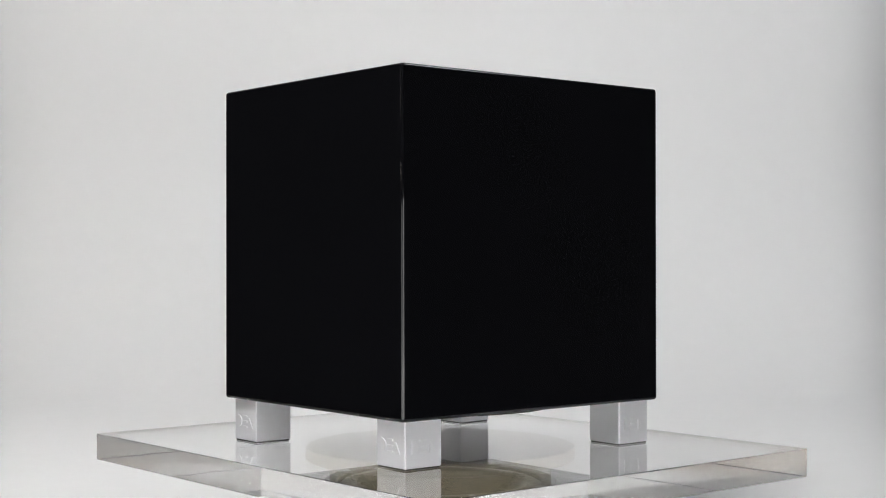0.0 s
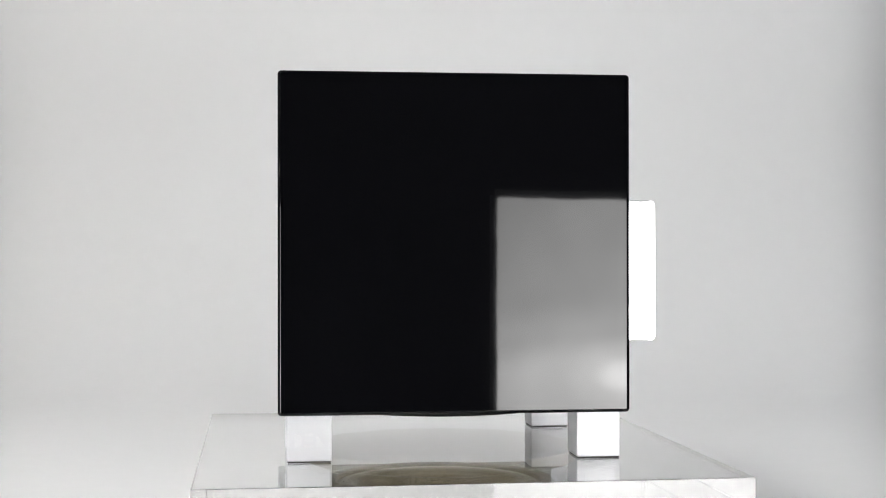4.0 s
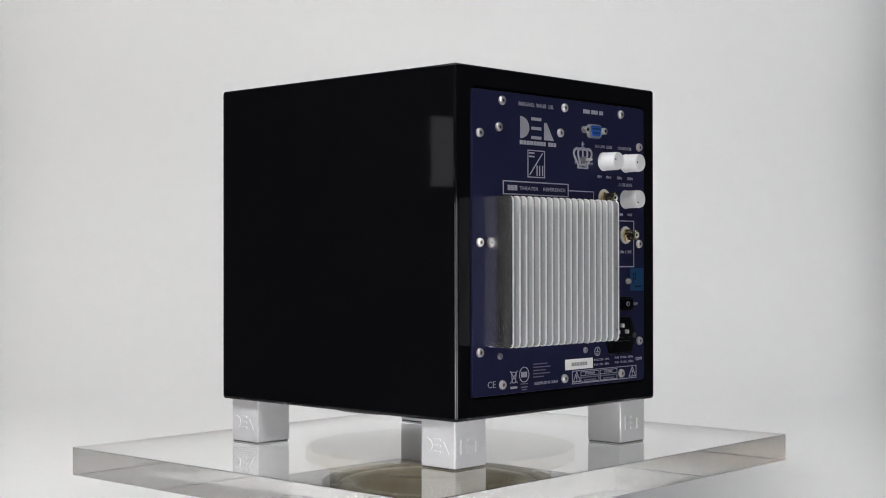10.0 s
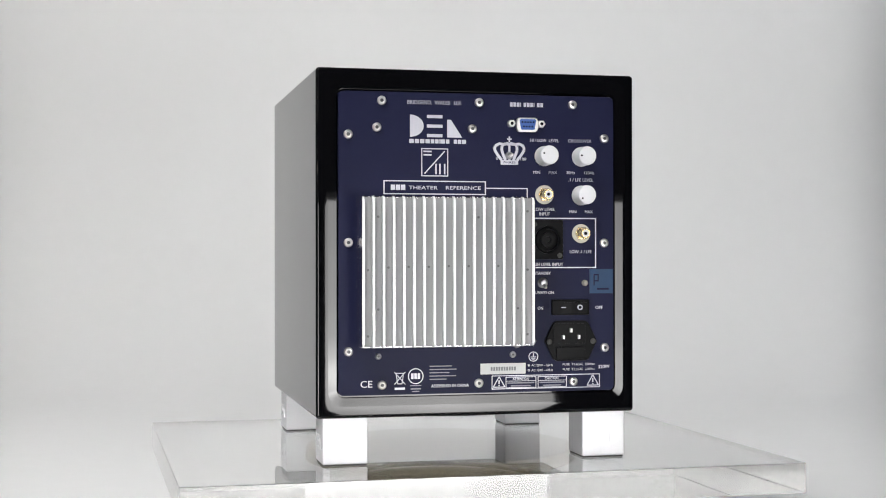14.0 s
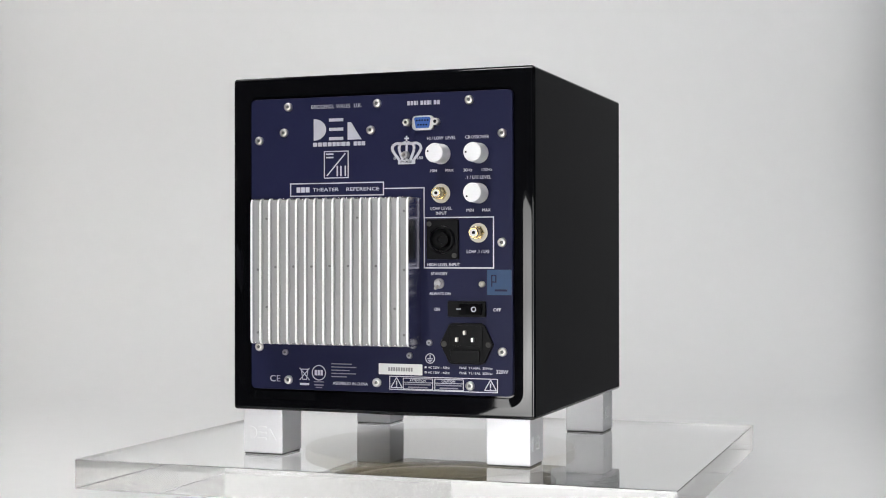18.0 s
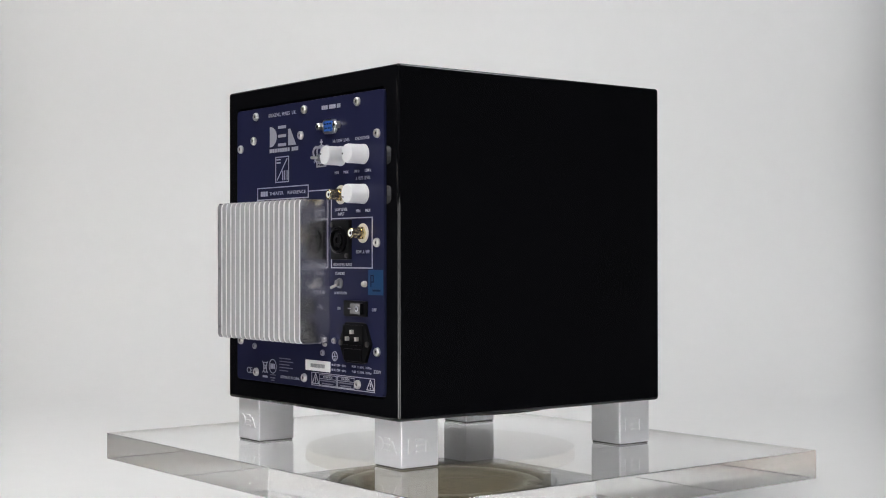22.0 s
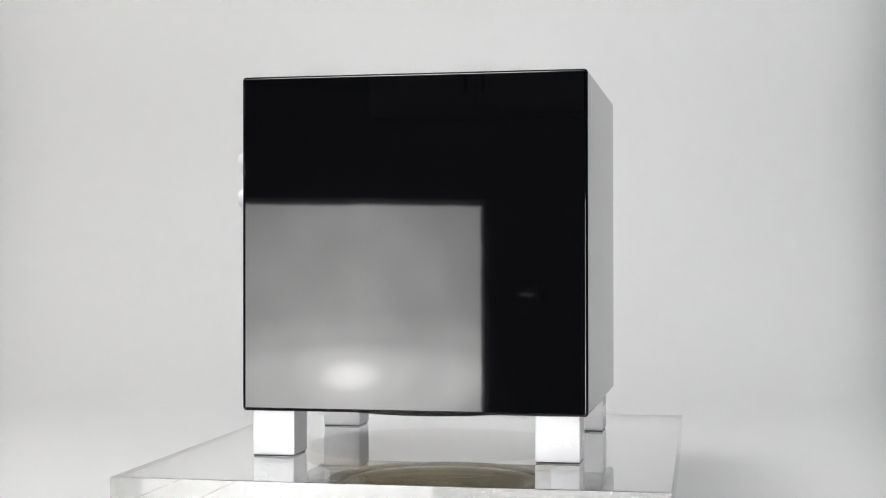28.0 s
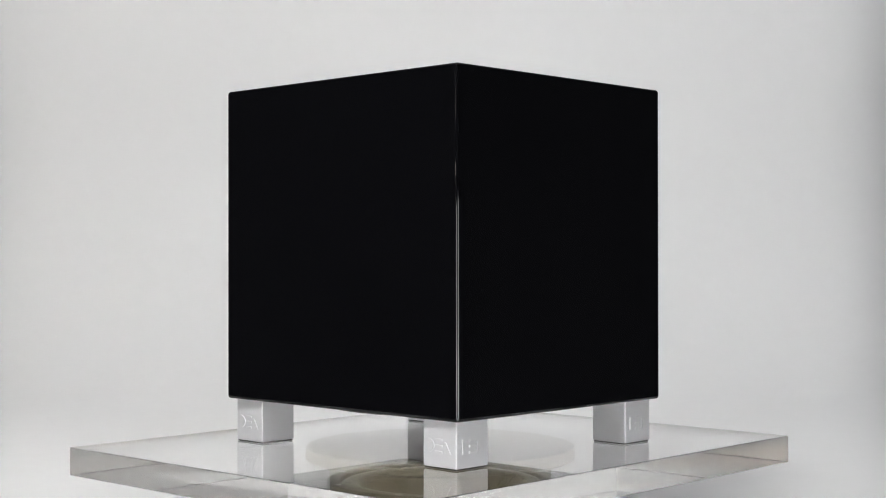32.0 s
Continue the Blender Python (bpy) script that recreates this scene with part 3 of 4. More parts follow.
def heatsink(sub):
    """Extruded cooler: a block with upright fins on its outer side."""
    x0, x1, z0, z1 = -0.1046, 0.0358, 0.0965, 0.2165
    yt = REAR - 0.030
    n = 18
    core = box(x0 + 0.0001, x1 - 0.0001, yt + 0.0042, FACE + 0.0005, z0, z1, 0.0010, 2)
    sink = part("heatsink", core, BRUSHED, sub, "ribbed aluminium heatsink")
    # Darker floor: the shade between the fins is in its colour.
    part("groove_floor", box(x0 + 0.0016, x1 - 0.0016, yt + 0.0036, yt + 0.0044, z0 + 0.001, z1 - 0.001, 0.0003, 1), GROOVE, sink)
    pitch = (x1 - x0 - 0.0019) / (n - 1)
    bm = bmesh.new()
    r = 0.0036
    pts = []
    for cy, cz, a in ((yt + r, z1 - r, 90), (yt + r, z0 + r, 180)):
        for i in range(6):
            w = radians(a + 18 * i)
            pts.append((cy + r * math.cos(w), cz + r * math.sin(w)))
    pts += [(yt + 0.0060, z0), (yt + 0.0060, z1)]
    lo, hi = 0.0, 0.0019
    a = [bm.verts.new((lo, y, z)) for y, z in pts]
    b = [bm.verts.new((hi, y, z)) for y, z in pts]
    bm.faces.new(a)
    bm.faces.new(b)
    k = len(pts)
    for i in range(k):
        bm.faces.new((a[i], a[(i + 1) % k], b[(i + 1) % k], b[i]))
    long = [e for e in bm.edges if abs(e.verts[0].co.x - e.verts[1].co.x) < 1e-6 and (e.verts[0].co.y + e.verts[1].co.y) / 2 < yt + 0.0055]
    bmesh.ops.bevel(bm, geom=long, offset=0.0006, segments=2, affect="EDGES", profile=0.5)
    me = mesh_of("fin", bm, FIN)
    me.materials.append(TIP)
    # Pale tips, darker sides: light on the fins comes from these two tones.
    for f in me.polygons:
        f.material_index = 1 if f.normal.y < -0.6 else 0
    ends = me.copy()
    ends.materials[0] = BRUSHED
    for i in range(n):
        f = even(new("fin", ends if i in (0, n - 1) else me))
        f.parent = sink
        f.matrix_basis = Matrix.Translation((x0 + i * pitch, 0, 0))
    # assembly screws sunk in the grooves
    for i, z in ((0, 0.158), (2, 0.160), (4, 0.1605), (6, 0.1605), (8, 0.161), (10, 0.161), (13, 0.161), (16, 0.158), (1, 0.127), (15, 0.127), (1, 0.2), (11, 0.2), (16, 0.205), (16, 0.106), (0, 0.106)):
        part("groove_screw", lathe([(0.0010, 0), (0.0010, 0.0006), (0.0006, 0.0007)], 10), GROOVE_DARK, sink, "",
             Matrix.Translation((x0 + (i + 0.5) * pitch + 0.0010, yt + 0.0037, z)))


def text(body, x, z, width, height, parent, mat=None, y=None, name="lettering", bold=0.0):
    """Flat lettering, centred on x and z, drawn to a width and a height."""
    cu = bpy.data.curves.new(name, "FONT")
    cu.body = body
    cu.align_x, cu.size = "CENTER", 1.0
    cu.offset = bold
    cu.resolution_u = 3
    cu.extrude = 0.01
    tmp = bpy.data.objects.new(name, cu)
    scene.collection.objects.link(tmp)
    me = bpy.data.meshes.new_from_object(tmp.evaluated_get(bpy.context.evaluated_depsgraph_get()))
    bpy.data.objects.remove(tmp)
    xs = [v.co.x for v in me.vertices]
    zs = [v.co.y for v in me.vertices]
    cx, cz, w, h = (min(xs) + max(xs)) / 2, (min(zs) + max(zs)) / 2, max(xs) - min(xs), max(zs) - min(zs)
    y = FACE if y is None else y
    for v in me.vertices:
        v.co = ((v.co.x - cx) * width / w, -v.co.z * 0.01, (v.co.y - cz) * height / h)
    me.materials.clear()
    me.materials.append(mat or PRINT)
    ob = new(name, me)
    ob.parent = parent
    ob.matrix_basis = Matrix.Translation((x, y - 0.0002, z))
    return ob


def strip(bm, x0, x1, z0, z1, y=None):
    y = FACE if y is None else y
    return box(x0, x1, y - 0.0003, y + 0.0002, z0, z1, bm=bm)


def outline(x0, x1, z0, z1, w=0.0009, bm=None):
    bm = bm or bmesh.new()
    strip(bm, x0, x1, z1 - w, z1)
    strip(bm, x0, x1, z0, z0 + w)
    strip(bm, x0, x0 + w, z0 + w, z1 - w)
    strip(bm, x1 - w, x1, z0 + w, z1 - w)
    return bm


def screw(sub, x, z, r=0.0037, h=0.0027, name="panel_screw", mat=None):
    """A button head with a hexagon socket."""
    s = part(name, lathe([(r, 0), (r, h * 0.40), (r * 0.95, h * 0.66), (r * 0.84, h * 0.88), (r * 0.72, h * 0.98), (r * 0.44, h), (r * 0.40, h * 0.6)], 24), mat or STEEL, sub, "",
             Matrix.Translation((x, FACE, z)))
    part("socket", lathe([(r * 0.41, h * 0.3), (r * 0.41, h * 0.72)], 6), DULL, s)
    return s


def knob(sub, x, z, turn):
    k = part("knob", lathe([(0.0082, 0), (0.0082, 0.0012), (0.0079, 0.0015), (0.0078, 0.0150), (0.0074, 0.0163), (0.0066, 0.0168)], 40), KNOB, sub,
             "pale satin round control knob", Matrix.Translation((x, FACE, z)))
    w = radians(turn)
    part("pointer", lathe([(0.0008, 0.0164), (0.0008, 0.0170)], 10), BLACK, k, "dark pointer dot",
         Matrix.Translation((0.0052 * math.cos(w), 0, 0.0052 * math.sin(w))))


def phono(sub, x, z):
    s = part("phono_socket", lathe([(0.0078, 0), (0.0078, 0.0009), (0.0070, 0.0012)], 36), WASHER, sub, "gold-plated phono socket on a white washer",
             Matrix.Translation((x, FACE, z)))
    part("nut", lathe([(0.0058, 0.0012), (0.0058, 0.0036), (0.0052, 0.0040)], 6), GOLD, s)
    part("barrel", lathe([(0.0042, 0.004), (0.0042, 0.0125), (0.0038, 0.0130), (0.0030, 0.0130), (0.0030, 0.0100)], 28), GOLD, s)
    part("insulator", lathe([(0.0029, 0.009), (0.0029, 0.0126), (0.0016, 0.0126), (0.0014, 0.011)], 24), WHITEPLASTIC, s, "white insulator")
    part("bore", lathe([(0.0013, 0.010), (0.0013, 0.01262)], 16), BLACK, s)


def toggle(sub, x, z, tilt, nut=0.0042):
    s = part("toggle_switch", lathe([(nut, 0), (nut, 0.0014), (0.0028, 0.0018), (0.0028, 0.0040), (0.0020, 0.0044)], 20), DARK_STEEL, sub,
             "small metal toggle switch", Matrix.Translation((x, FACE, z)))
    part("lever", lathe([(0.0010, 0.003), (0.0013, 0.0095), (0.0008, 0.0105)], 14), STEEL, s, "", pose(0, 0, 0, tilt, 0, 0))


def rear_panel(sub):
    p = part("rear_panel", slab(CX - 0.1163 - PANEL_DX, CX + 0.1161 - PANEL_DX, 0.0572, 0.3017, 0.0042, FACE, REAR + 0.0035, 5, 0.0006), NAVY, sub,
             "dark navy rear panel with pale lettering")
    P = lambda bm, name="print_block", mat=PRINT: part(name, bm, mat, p)
    # maker's mark as plain figures
    emblem(p, 0.0459, 0.0180, -0.0004, PRINT, Matrix.Translation((-0.0393, FACE, 0.2745)))
    bm = bmesh.new()
    x = -0.0610
    for w in (0.0046, 0.0042, 0.0046, 0.0044, 0.0036, 0.0036, 0.0012, 0.0042, 0.0036):
        strip(bm, x, x + w * 0.8, 0.2605, 0.2638)
        x += w
    x += 0.003
    for w in (0.0034, 0.0036, 0.0040):
        strip(bm, x, x + w * 0.8, 0.2605, 0.2638)
        x += w
    P(bm)
    # model badge: a square with a slanting bar and two plain figures
    bm = outline(-0.0511, -0.0287, 0.2337, 0.2565, 0.0008)
    prism([(-0.0488, 0.2362), (-0.0480, 0.2356), (-0.0312, 0.2540), (-0.0320, 0.2546)], FACE - 0.0003, FACE + 0.0002, bm)
    strip(bm, -0.0492, -0.0425, 0.2533, 0.2545)
    strip(bm, -0.0492, -0.0425, 0.2505, 0.2517)
    strip(bm, -0.0395, -0.0383, 0.2355, 0.2440)
    strip(bm, -0.0362, -0.0350, 0.2355, 0.2440)
    strip(bm, -0.0322, -0.0311, 0.2355, 0.2440)
    P(bm, "badge")
    # name strip and the line that runs from it
    bm = outline(-0.0823, 0.0030, 0.2189, 0.2302)
    strip(bm, 0.0030, 0.0386, 0.2241, 0.2249)
    strip(bm, 0.0378, 0.0386, 0.2006, 0.2241)
    outline(0.0380, 0.0979, 0.1590, 0.2006, 0.0009, bm)
    P(bm, "print_line")
    bm = bmesh.new()
    for i in range(3):
        strip(bm, -0.0763 + i * 0.0042, -0.0763 + i * 0.0042 + 0.0035, 0.2224, 0.2267)
    P(bm)
    T = lambda s, x, z, w, h, bold=0.0: text(s, x, z, w if h > 0.0031 else 0.93 * w, 0.92 * h, p, bold=bold)
    T("BRIDGEND,  WALES   U.K.", -0.0397, 0.2934, 0.0456, 0.0040)
    bm = bmesh.new()
    for i in range(10):
        strip(bm, 0.0237 + i * 0.00288, 0.0237 + i * 0.00288 + (0.0022 if i not in (3, 7) else 0.0006), 0.2919, 0.2953)
    P(bm)
    T("THEATER", -0.0495, 0.2245, 0.0255, 0.0031)
    T("REFERENCE", -0.0160, 0.2245, 0.0315, 0.0031)
    T("HI / LOW  LEVEL", 0.0532, 0.2645, 0.0265, 0.0028)
    T("CROSSOVER", 0.0837, 0.2645, 0.0218, 0.0028)
    T("MIN", 0.0464, 0.2381, 0.0062, 0.0026)
    T("MAX", 0.0603, 0.2381, 0.0076, 0.0026)
    T("30Hz", 0.0758, 0.2381, 0.0080, 0.0026)
    T("120Hz", 0.0920, 0.2381, 0.0094, 0.0026)
    T(".1 / LFE LEVEL", 0.0847, 0.2322, 0.0232, 0.0030)
    T("MIN", 0.0777, 0.2058, 0.0064, 0.0026)
    T("MAX", 0.0916, 0.2058, 0.0074, 0.0026)
    T("LOW LEVEL", 0.0531, 0.2075, 0.0196, 0.0028)
    T("INPUT", 0.0532, 0.2037, 0.0100, 0.0028)
    T("LOW .1 / LFE", 0.0844, 0.1726, 0.0204, 0.0028)
    T("HIGH LEVEL INPUT", 0.0551, 0.1621, 0.0300, 0.0028)
    T("STANDBY", 0.0513, 0.1548, 0.0152, 0.0026)
    T("ALWAYS ON", 0.0518, 0.1388, 0.0194, 0.0026)
    T("ON", 0.0494, 0.1260, 0.0050, 0.0028)
    T("OFF", 0.1004, 0.1261, 0.0068, 0.0028)
    T("0", 0.0125, 0.2490, 0.0018, 0.0026)
    T("180", 0.0349, 0.2489, 0.0052, 0.0026)
    T("320W", 0.1046, 0.0768, 0.0100, 0.0032, 0.01)
    T("ASSEMBLED IN CHINA", -0.0273, 0.0637, 0.0338, 0.0027)
    T("AC 220V ~ 50Hz", 0.0508, 0.0789, 0.0200, 0.0020)
    T("AC 120V ~ 60Hz", 0.0508, 0.0748, 0.0200, 0.0020)
    T("FUSE  T1.60AL  250Vac", 0.0826, 0.0792, 0.0300, 0.0020)
    T("FUSE  T3.15AL  250Vac", 0.0826, 0.0751, 0.0300, 0.0020)
    T("ATTENTION", 0.0325, 0.0680, 0.0150, 0.0020)
    T("CAUTION", 0.0590, 0.0680, 0.0125, 0.0020)
    T("CE", -0.0963, 0.0662, 0.0096, 0.0058)
    # small unreadable lines
    bm = bmesh.new()
    for i, w in enumerate((0.0185, 0.0225, 0.0165, 0.0220, 0.0140)):
        strip(bm, -0.0444, -0.0444 + w, 0.0793 - 0.00265 * i, 0.0801 - 0.00265 * i)
    P(bm, "small_print", FINE_PRINT)
    for x0, x1 in ((0.0200, 0.0450), (0.0476, 0.0712)):
        bm = bmesh.new()
        strip(bm, x0 + 0.001, x1 - 0.001, 0.0642, 0.0652)
        strip(bm, x0 + 0.004, x1 - 0.004, 0.0618, 0.0628)
        P(bm, "small_print", FINE_PRINT)
    bm = bmesh.new()
    strip(bm, -0.0605, -0.0512, 0.0640, 0.0647)
    strip(bm, -0.0600, -0.0517, 0.0612, 0.0622)
    strip(bm, -0.0588, -0.0529, 0.0592, 0.0600)
    P(bm, "small_print", FINE_PRINT)
    P(strip(None, 0.0386, 0.0402, 0.0781, 0.0797), "tick_box")
    P(outline(0.0386, 0.0402, 0.0740, 0.0756, 0.0004), "tick_box")
    bm = outline(0.0077, 0.1009, 0.0598, 0.0711, 0.0006)
    outline(0.0196, 0.0457, 0.0606, 0.0698, 0.0005, bm)
    outline(0.0471, 0.0720, 0.0606, 0.0698, 0.0005, bm)
    strip(bm, 0.0201, 0.0452, 0.0661, 0.0665)
    strip(bm, 0.0476, 0.0715, 0.0661, 0.0665)
    P(bm, "print_line")
    for cx in (0.0140, 0.0948):
        bm = bmesh.new()
        tri = [(cx - 0.0050, 0.0616), (cx + 0.0050, 0.0616), (cx, 0.0700)]
        for (ax, az), (bx, bz) in zip(tri, tri[1:] + tri[:1]):
            rod((ax, FACE - 0.0001, az), (bx, FACE - 0.0001, bz), 0.00042, bm, 6)
        strip(bm, cx - 0.0005, cx + 0.0005, 0.0640, 0.0672)
        strip(bm, cx - 0.0005, cx + 0.0005, 0.0624, 0.0633)
        P(bm, "warning_triangle")
    # crossed-out bin
    bm = bmesh.new()
    for a, b in (((-0.0735, 0.0755), (-0.0645, 0.0655)), ((-0.0645, 0.0755), (-0.0735, 0.0655)), ((-0.0720, 0.0742), (-0.0708, 0.0660)),
                 ((-0.0660, 0.0742), (-0.0672, 0.0660)), ((-0.0725, 0.0745), (-0.0655, 0.0745)), ((-0.0708, 0.0660), (-0.0672, 0.0660))):
        rod((a[0], FACE - 0.0001, a[1]), (b[0], FACE - 0.0001, b[1]), 0.00038, bm, 6)
    strip(bm, -0.0732, -0.0648, 0.0612, 0.0630)
    P(bm, "bin_symbol")
    # round test mark as plain shapes
    bm = lathe([(0.0064, -0.0001), (0.0064, 0.0003), (0.0057, 0.0003), (0.0057, -0.0001)], 32, at=(-0.0559, FACE, 0.0719))
    for i in range(3):
        strip(bm, -0.0597 + i * 0.0027, -0.0597 + i * 0.0027 + 0.0020, 0.0697, 0.0742)
    P(bm, "round_mark")
    bm = lathe([(0.0041, -0.0001), (0.0041, 0.0003), (0.0035, 0.0003), (0.0035, -0.0001)], 28, at=(0.0433, FACE, 0.0861))
    strip(bm, 0.0430, 0.0436, 0.0861, 0.0890)
    strip(bm, 0.0409, 0.0457, 0.0855, 0.0861)
    strip(bm, 0.0416, 0.0450, 0.0843, 0.0848)
    strip(bm, 0.0423, 0.0443, 0.0832, 0.0837)
    P(bm, "earth_symbol")
    # crown figure round the phase switch
    bm = bmesh.new()
    cx = 0.0230
    strip(bm, cx - 0.0075, cx + 0.0075, 0.2440, 0.2478)
    for k in (-1.0, -0.52, 0.0, 0.52, 1.0):
        arc = [(cx + k * 0.0066, 0.2478), (cx + k * 0.0100, 0.2520), (cx + k * 0.0126, 0.2560), (cx + k * 0.0122, 0.2592), (cx + k * 0.0088, 0.2612),
               (cx + k * 0.0045, 0.2606), (cx + k * 0.0008, 0.2618)]
        wd = 0.0011 if k else 0.0009
        for (ax, az), (bx, bz) in zip(arc, arc[1:]):
            n = Vector((az - bz, bx - ax)).normalized() * wd
            prism([(ax - n.x, az - n.y), (ax + n.x, az + n.y), (bx + n.x, bz + n.y), (bx - n.x, bz - n.y)], FACE - 0.0003, FACE + 0.0002, bm)
    strip(bm, cx - 0.0006, cx + 0.0006, 0.2625, 0.2672)
    strip(bm, cx - 0.0020, cx + 0.0020, 0.2645, 0.2656)
    P(bm, "crown_figure")
    text("PHASE", 0.0230, 0.2459, 0.0100, 0.0020, p, NAVY, FACE - 0.0003)
    # serial label with bars
    lab = part("serial_label", slab(-0.0018, 0.0366, 0.0722, 0.0811, 0.0004, FACE - 0.0003, FACE + 0.0001, 2), PAPER_LABEL, p, "white paper label with a line of grey bars")
    bm = bmesh.new()
    for i in range(10):
        strip(bm, 0.0068 + i * 0.0022, 0.0068 + i * 0.0022 + 0.0015, 0.0751, 0.0782, FACE - 0.0003)
    part("bars", bm, BAR, p)
    part("blue_sticker", slab(0.0921, 0.1125, 0.1379, 0.1581, 0.0003, FACE - 0.0003, FACE + 0.0001, 2), FILM, p, "translucent blue square sticker")
    bm = outline(0.0955, 0.1000, 0.1478, 0.1540, 0.0010)
    strip(bm, 0.0955, 0.0965, 0.1445, 0.1478)
    strip(bm, 0.0985, 0.1090, 0.1408, 0.1424)
    for v in bm.verts:
        v.co.y -= 0.0003
    part("sticker_figure", bm, NAVY, p)
    return p


def sockets(sub):
    # nine-pin connector
    db = part("connector", slab(0.0285, 0.0471, 0.2711, 0.2830, 0.0035, FACE - 0.0028, FACE, 5, 0.0008), STEEL, sub, "nine-pin connector with a blue insert")
    part("insert", prism([(0.0309, 0.2806), (0.0322, 0.2816), (0.0438, 0.2816), (0.0450, 0.2806), (0.0436, 0.2732), (0.0426, 0.2728), (0.0332, 0.2728), (0.0323, 0.2732)],
                         FACE - 0.0036, FACE - 0.002), BLUE, db, "blue plastic insert")
    for row, n, z in ((0, 5, 0.2790), (1, 4, 0.2754)):
        for i in range(n):
            part("pin_hole", lathe([(0.0008, 0.003), (0.0008, 0.00375)], 8), BLACK, db, "", Matrix.Translation((0.0380 + (i - (n - 1) / 2) * 0.0024, FACE, z)))
    for x in (0.0240, 0.0494):
        nut = part("jack_post", lathe([(0.0032, 0), (0.0032, 0.0045), (0.0027, 0.0050), (0.0015, 0.0050), (0.0015, 0.0030)], 6), STEEL, sub, "", Matrix.Translation((x, FACE, 0.2777)))
        part("bore", lathe([(0.0014, 0.003), (0.0014, 0.00505)], 12), BLACK, nut)
    # speaker socket
    s = part("speaker_socket", slab(0.0414, 0.0683, 0.1663, 0.1988, 0.0012, FACE - 0.0030, FACE, 3, 0.0005), BLACK, sub, "square black high-level speaker socket")
    c = (0.0545, FACE, 0.1822)
    part("collar", lathe([(0.0112, 0.003), (0.0112, 0.0052), (0.0100, 0.0058), (0.0092, 0.0058), (0.0090, 0.0030)], 36, at=c), BLACK_GLOSS, s)
    part("hub", lathe([(0.0058, 0.003), (0.0058, 0.0050), (0.0030, 0.0050), (0.0028, 0.0035)], 28, at=c), BLACK_GLOSS, s)
    for dx, dz in ((0.0108, -0.0128), (-0.0108, 0.0128)):
        part("screw", lathe([(0.0020, 0.003), (0.0020, 0.0040), (0.0010, 0.0042)], 12, at=(c[0] + dx, FACE, c[2] + dz)), RUBBER, s)
    # mains switch
    w = part("power_switch", slab(0.0589, 0.0914, 0.1201, 0.1329, 0.0014, FACE - 0.0022, FACE, 3, 0.0007), BLACK, sub, "black rocker mains switch")
    bm = prism([(0.0622, FACE - 0.0012), (0.0751, FACE - 0.0032), (0.0882, FACE - 0.0058), (0.0882, FACE - 0.001), (0.0622, FACE - 0.001)], 0.1222, 0.1308)
    for v in bm.verts:
        v.co = Vector((v.co.x, v.co.z, v.co.y))
    part("rocker", bm, BLACK_GLOSS, w, smooth=0)
    bm = box(0.0668, 0.0706, FACE - 0.0031, FACE - 0.0020, 0.1262, 0.1268)
    part("mark", bm, PRINT, w)
    part("mark", lathe([(0.0021, 0.004), (0.0021, 0.0053), (0.0015, 0.0053), (0.0015, 0.004)], 20, at=(0.0822, FACE, 0.1265)), PRINT, w)
    # mains inlet
    k = part("mains_inlet", prism([(0.0526, 0.0985), (0.0600, 0.0835), (0.0630, 0.0822), (0.0875, 0.0822), (0.0905, 0.0835), (0.0978, 0.0985), (0.0905, 0.1135), (0.0875, 0.1153), (0.0630, 0.1153), (0.0600, 0.1135)],
                                  FACE - 0.0026, FACE, None, 0.0006), BLACK, sub, "black three-pin mains inlet with a fuse drawer")
    bm = outline(0.0600, 0.0888, 0.0952, 0.1132, 0.0016)
    for v in bm.verts:
        v.co.y -= 0.0032
    part("socket_rim", bm, BLACK_GLOSS, k)
    bm = box(0.0616, 0.0872, FACE - 0.0028, FACE - 0.0024, 0.0968, 0.1116)
    part("socket_well", bm, BLACK_GLOSS, k)
    for x, z in ((0.0744, 0.1076), (0.0678, 0.1020), (0.0812, 0.1020)):
        part("pin", box(x - 0.0010, x + 0.0010, FACE - 0.0062, FACE - 0.0026, z - 0.0017, z + 0.0017, 0.0003, 1), STEEL, k)
    part("fuse_drawer", slab(0.0620, 0.0868, 0.0838, 0.0938, 0.0008, FACE - 0.0042, FACE - 0.002, 2, 0.0004), BLACK_GLOSS, k)
    for x in (0.0563, 0.0941):
        part("screw", lathe([(0.0023, 0.0026), (0.0023, 0.0036), (0.0014, 0.0039)], 14, at=(x, FACE, 0.0983)), RUBBER, k)
    part("indicator_lamp", lathe([(0.0026, 0), (0.0026, 0.0018), (0.0018, 0.0034), (0.0006, 0.0040)], 20), LED, sub, "clear round indicator lamp, unlit", Matrix.Translation((0.0878, FACE, 0.1465)))


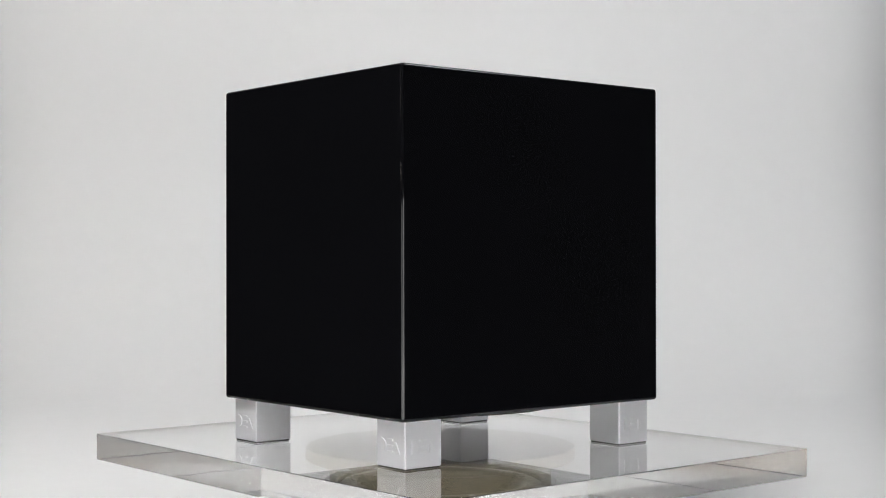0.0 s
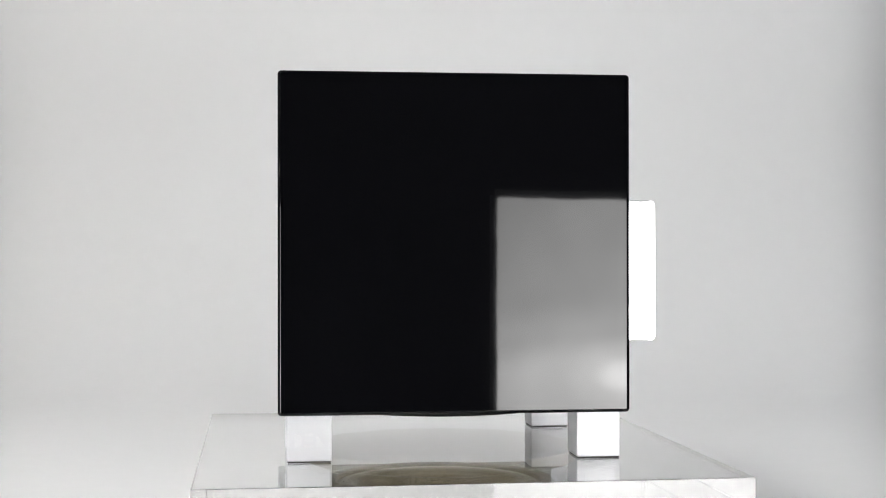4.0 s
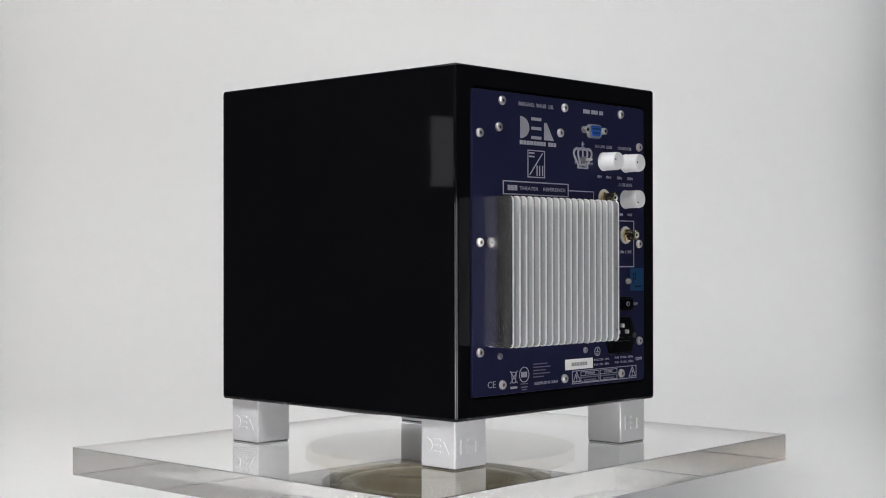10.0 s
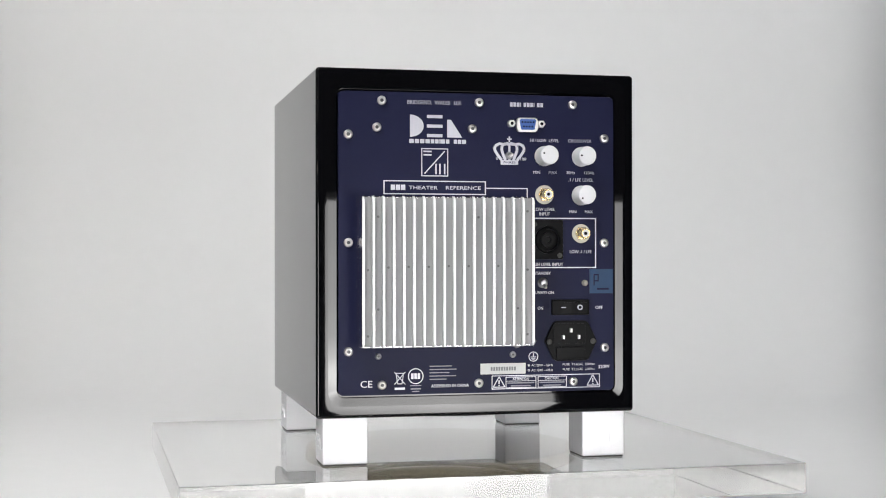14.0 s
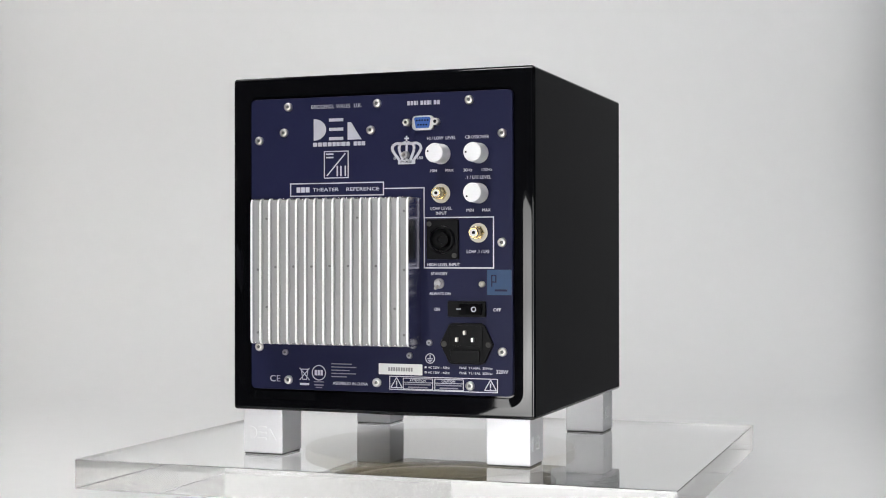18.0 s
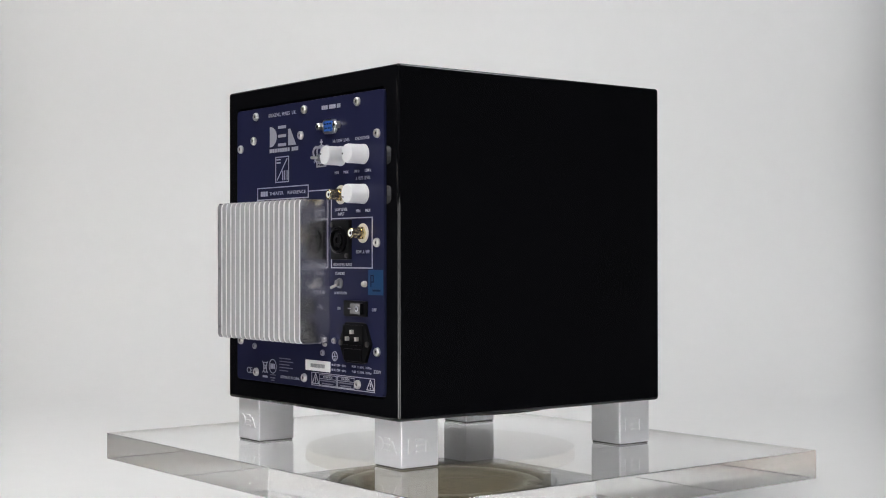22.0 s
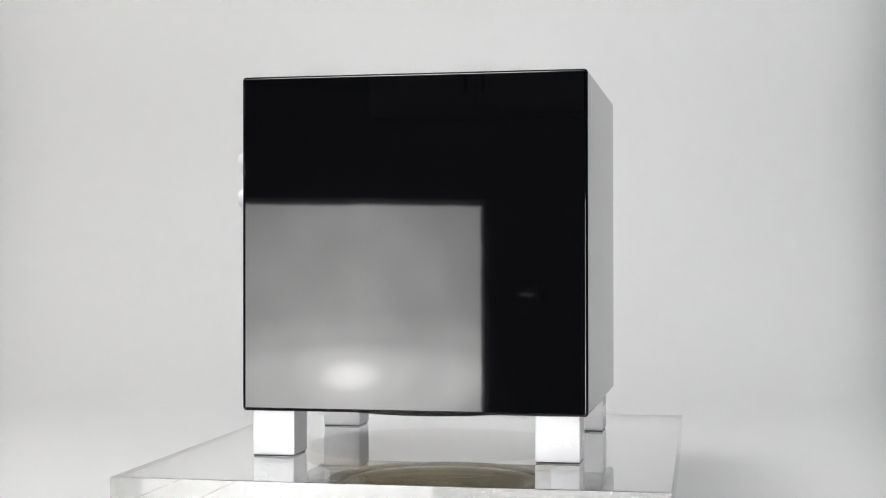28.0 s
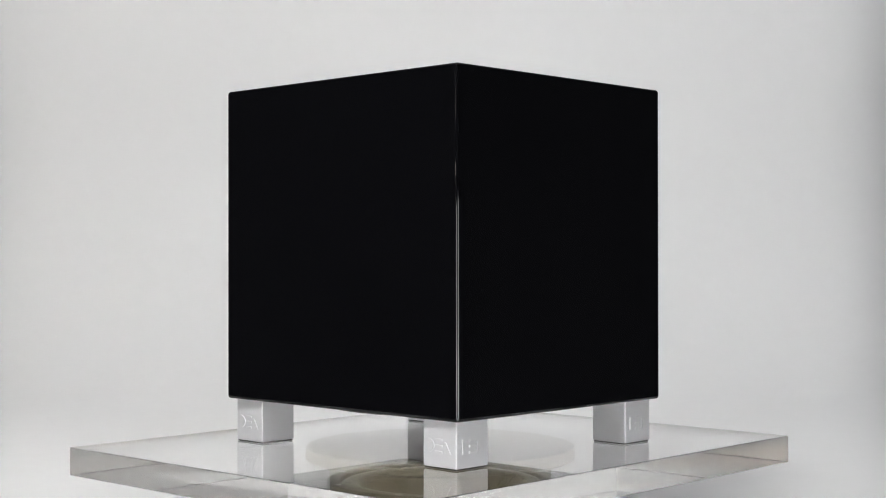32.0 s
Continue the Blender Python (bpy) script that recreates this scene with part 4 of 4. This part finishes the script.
def subwoofer():
    sub = empty("subwoofer", pose(0, 0, 0), "glossy black cube subwoofer on four square aluminium feet", "subwoofer")
    cabinet(sub)
    driver(sub)
    feet(sub)
    rear_panel(sub)
    heatsink(sub)
    for x, z in ((-0.0838, 0.2944), (-0.0028, 0.2944), (0.0772, 0.2944), (-0.0878, 0.2728), (-0.1111, 0.2667), (-0.0086, 0.2728), (0.1050, 0.2668),
                 (0.1048, 0.1798), (0.1050, 0.0927), (0.0776, 0.0650), (-0.1110, 0.0925), (-0.0837, 0.0653), (-0.0033, 0.0653), (-0.1110, 0.1798)):
        screw(sub, x, z)
    for x, z in ((-0.0867, 0.0884), (0.0256, 0.0881), (0.0428, 0.0989), (0.0290, 0.0960)):
        screw(sub, x, z, 0.0026, 0.0020, "case_screw", DARK_STEEL)
    knob(sub, 0.0528, 0.2515, 165)
    knob(sub, 0.0851, 0.2514, 180)
    knob(sub, 0.0849, 0.2193, 215)
    phono(sub, 0.0529, 0.2196)
    phono(sub, 0.0847, 0.1876)
    toggle(sub, 0.0226, 0.2515, 0, 0.0031)
    toggle(sub, 0.0513, 0.1468, 22)
    sockets(sub)
    for ob in sub.children:
        if ob.name.split(".")[0] not in ("cabinet", "woofer", "foot"):
            ob.matrix_basis = Matrix.Translation((PANEL_DX, 0, 0)) @ ob.matrix_basis
    return sub


SUB = subwoofer()
PLATE = plate()
PLATTER = turntable()


# ---------------------------------------------------------------- what moves
TURN_RATE, TURN_ZERO = 8.2271, 15.6526
# small corrections of the turn, in degrees, fitted to the camera's view, at some seconds
DRIFT = ((0, 0.32), (2.5, 0.75), (5.5, 0.22), (8, 0.27), (10.5, 0.25), (13, -0.20), (16, -1.05), (19, -0.85), (21.5, -0.20), (24, -0.05), (28, 0.30), (30, 0.20), (32, 0.40))


def spin_rows():
    """Seconds and degrees of the turntable, which goes clockwise seen from above."""
    return [(t, TURN_RATE * (TURN_ZERO - t) + d) for t, d in DRIFT]


def motions():
    walk(SUB, [(t, pose(0, 0, 0, 0, 0, a)) for t, a in spin_rows()])
    walk(PLATE, [(t, pose(0, 0, 0, 0, 0, a) @ pose(0.0030, 0.0020, 0, 0, 0, 0.87)) for t, a in spin_rows()])
    walk(PLATTER, [(t, pose(0, 0, 0, 0, 0, a)) for t, a in spin_rows()])


motions()
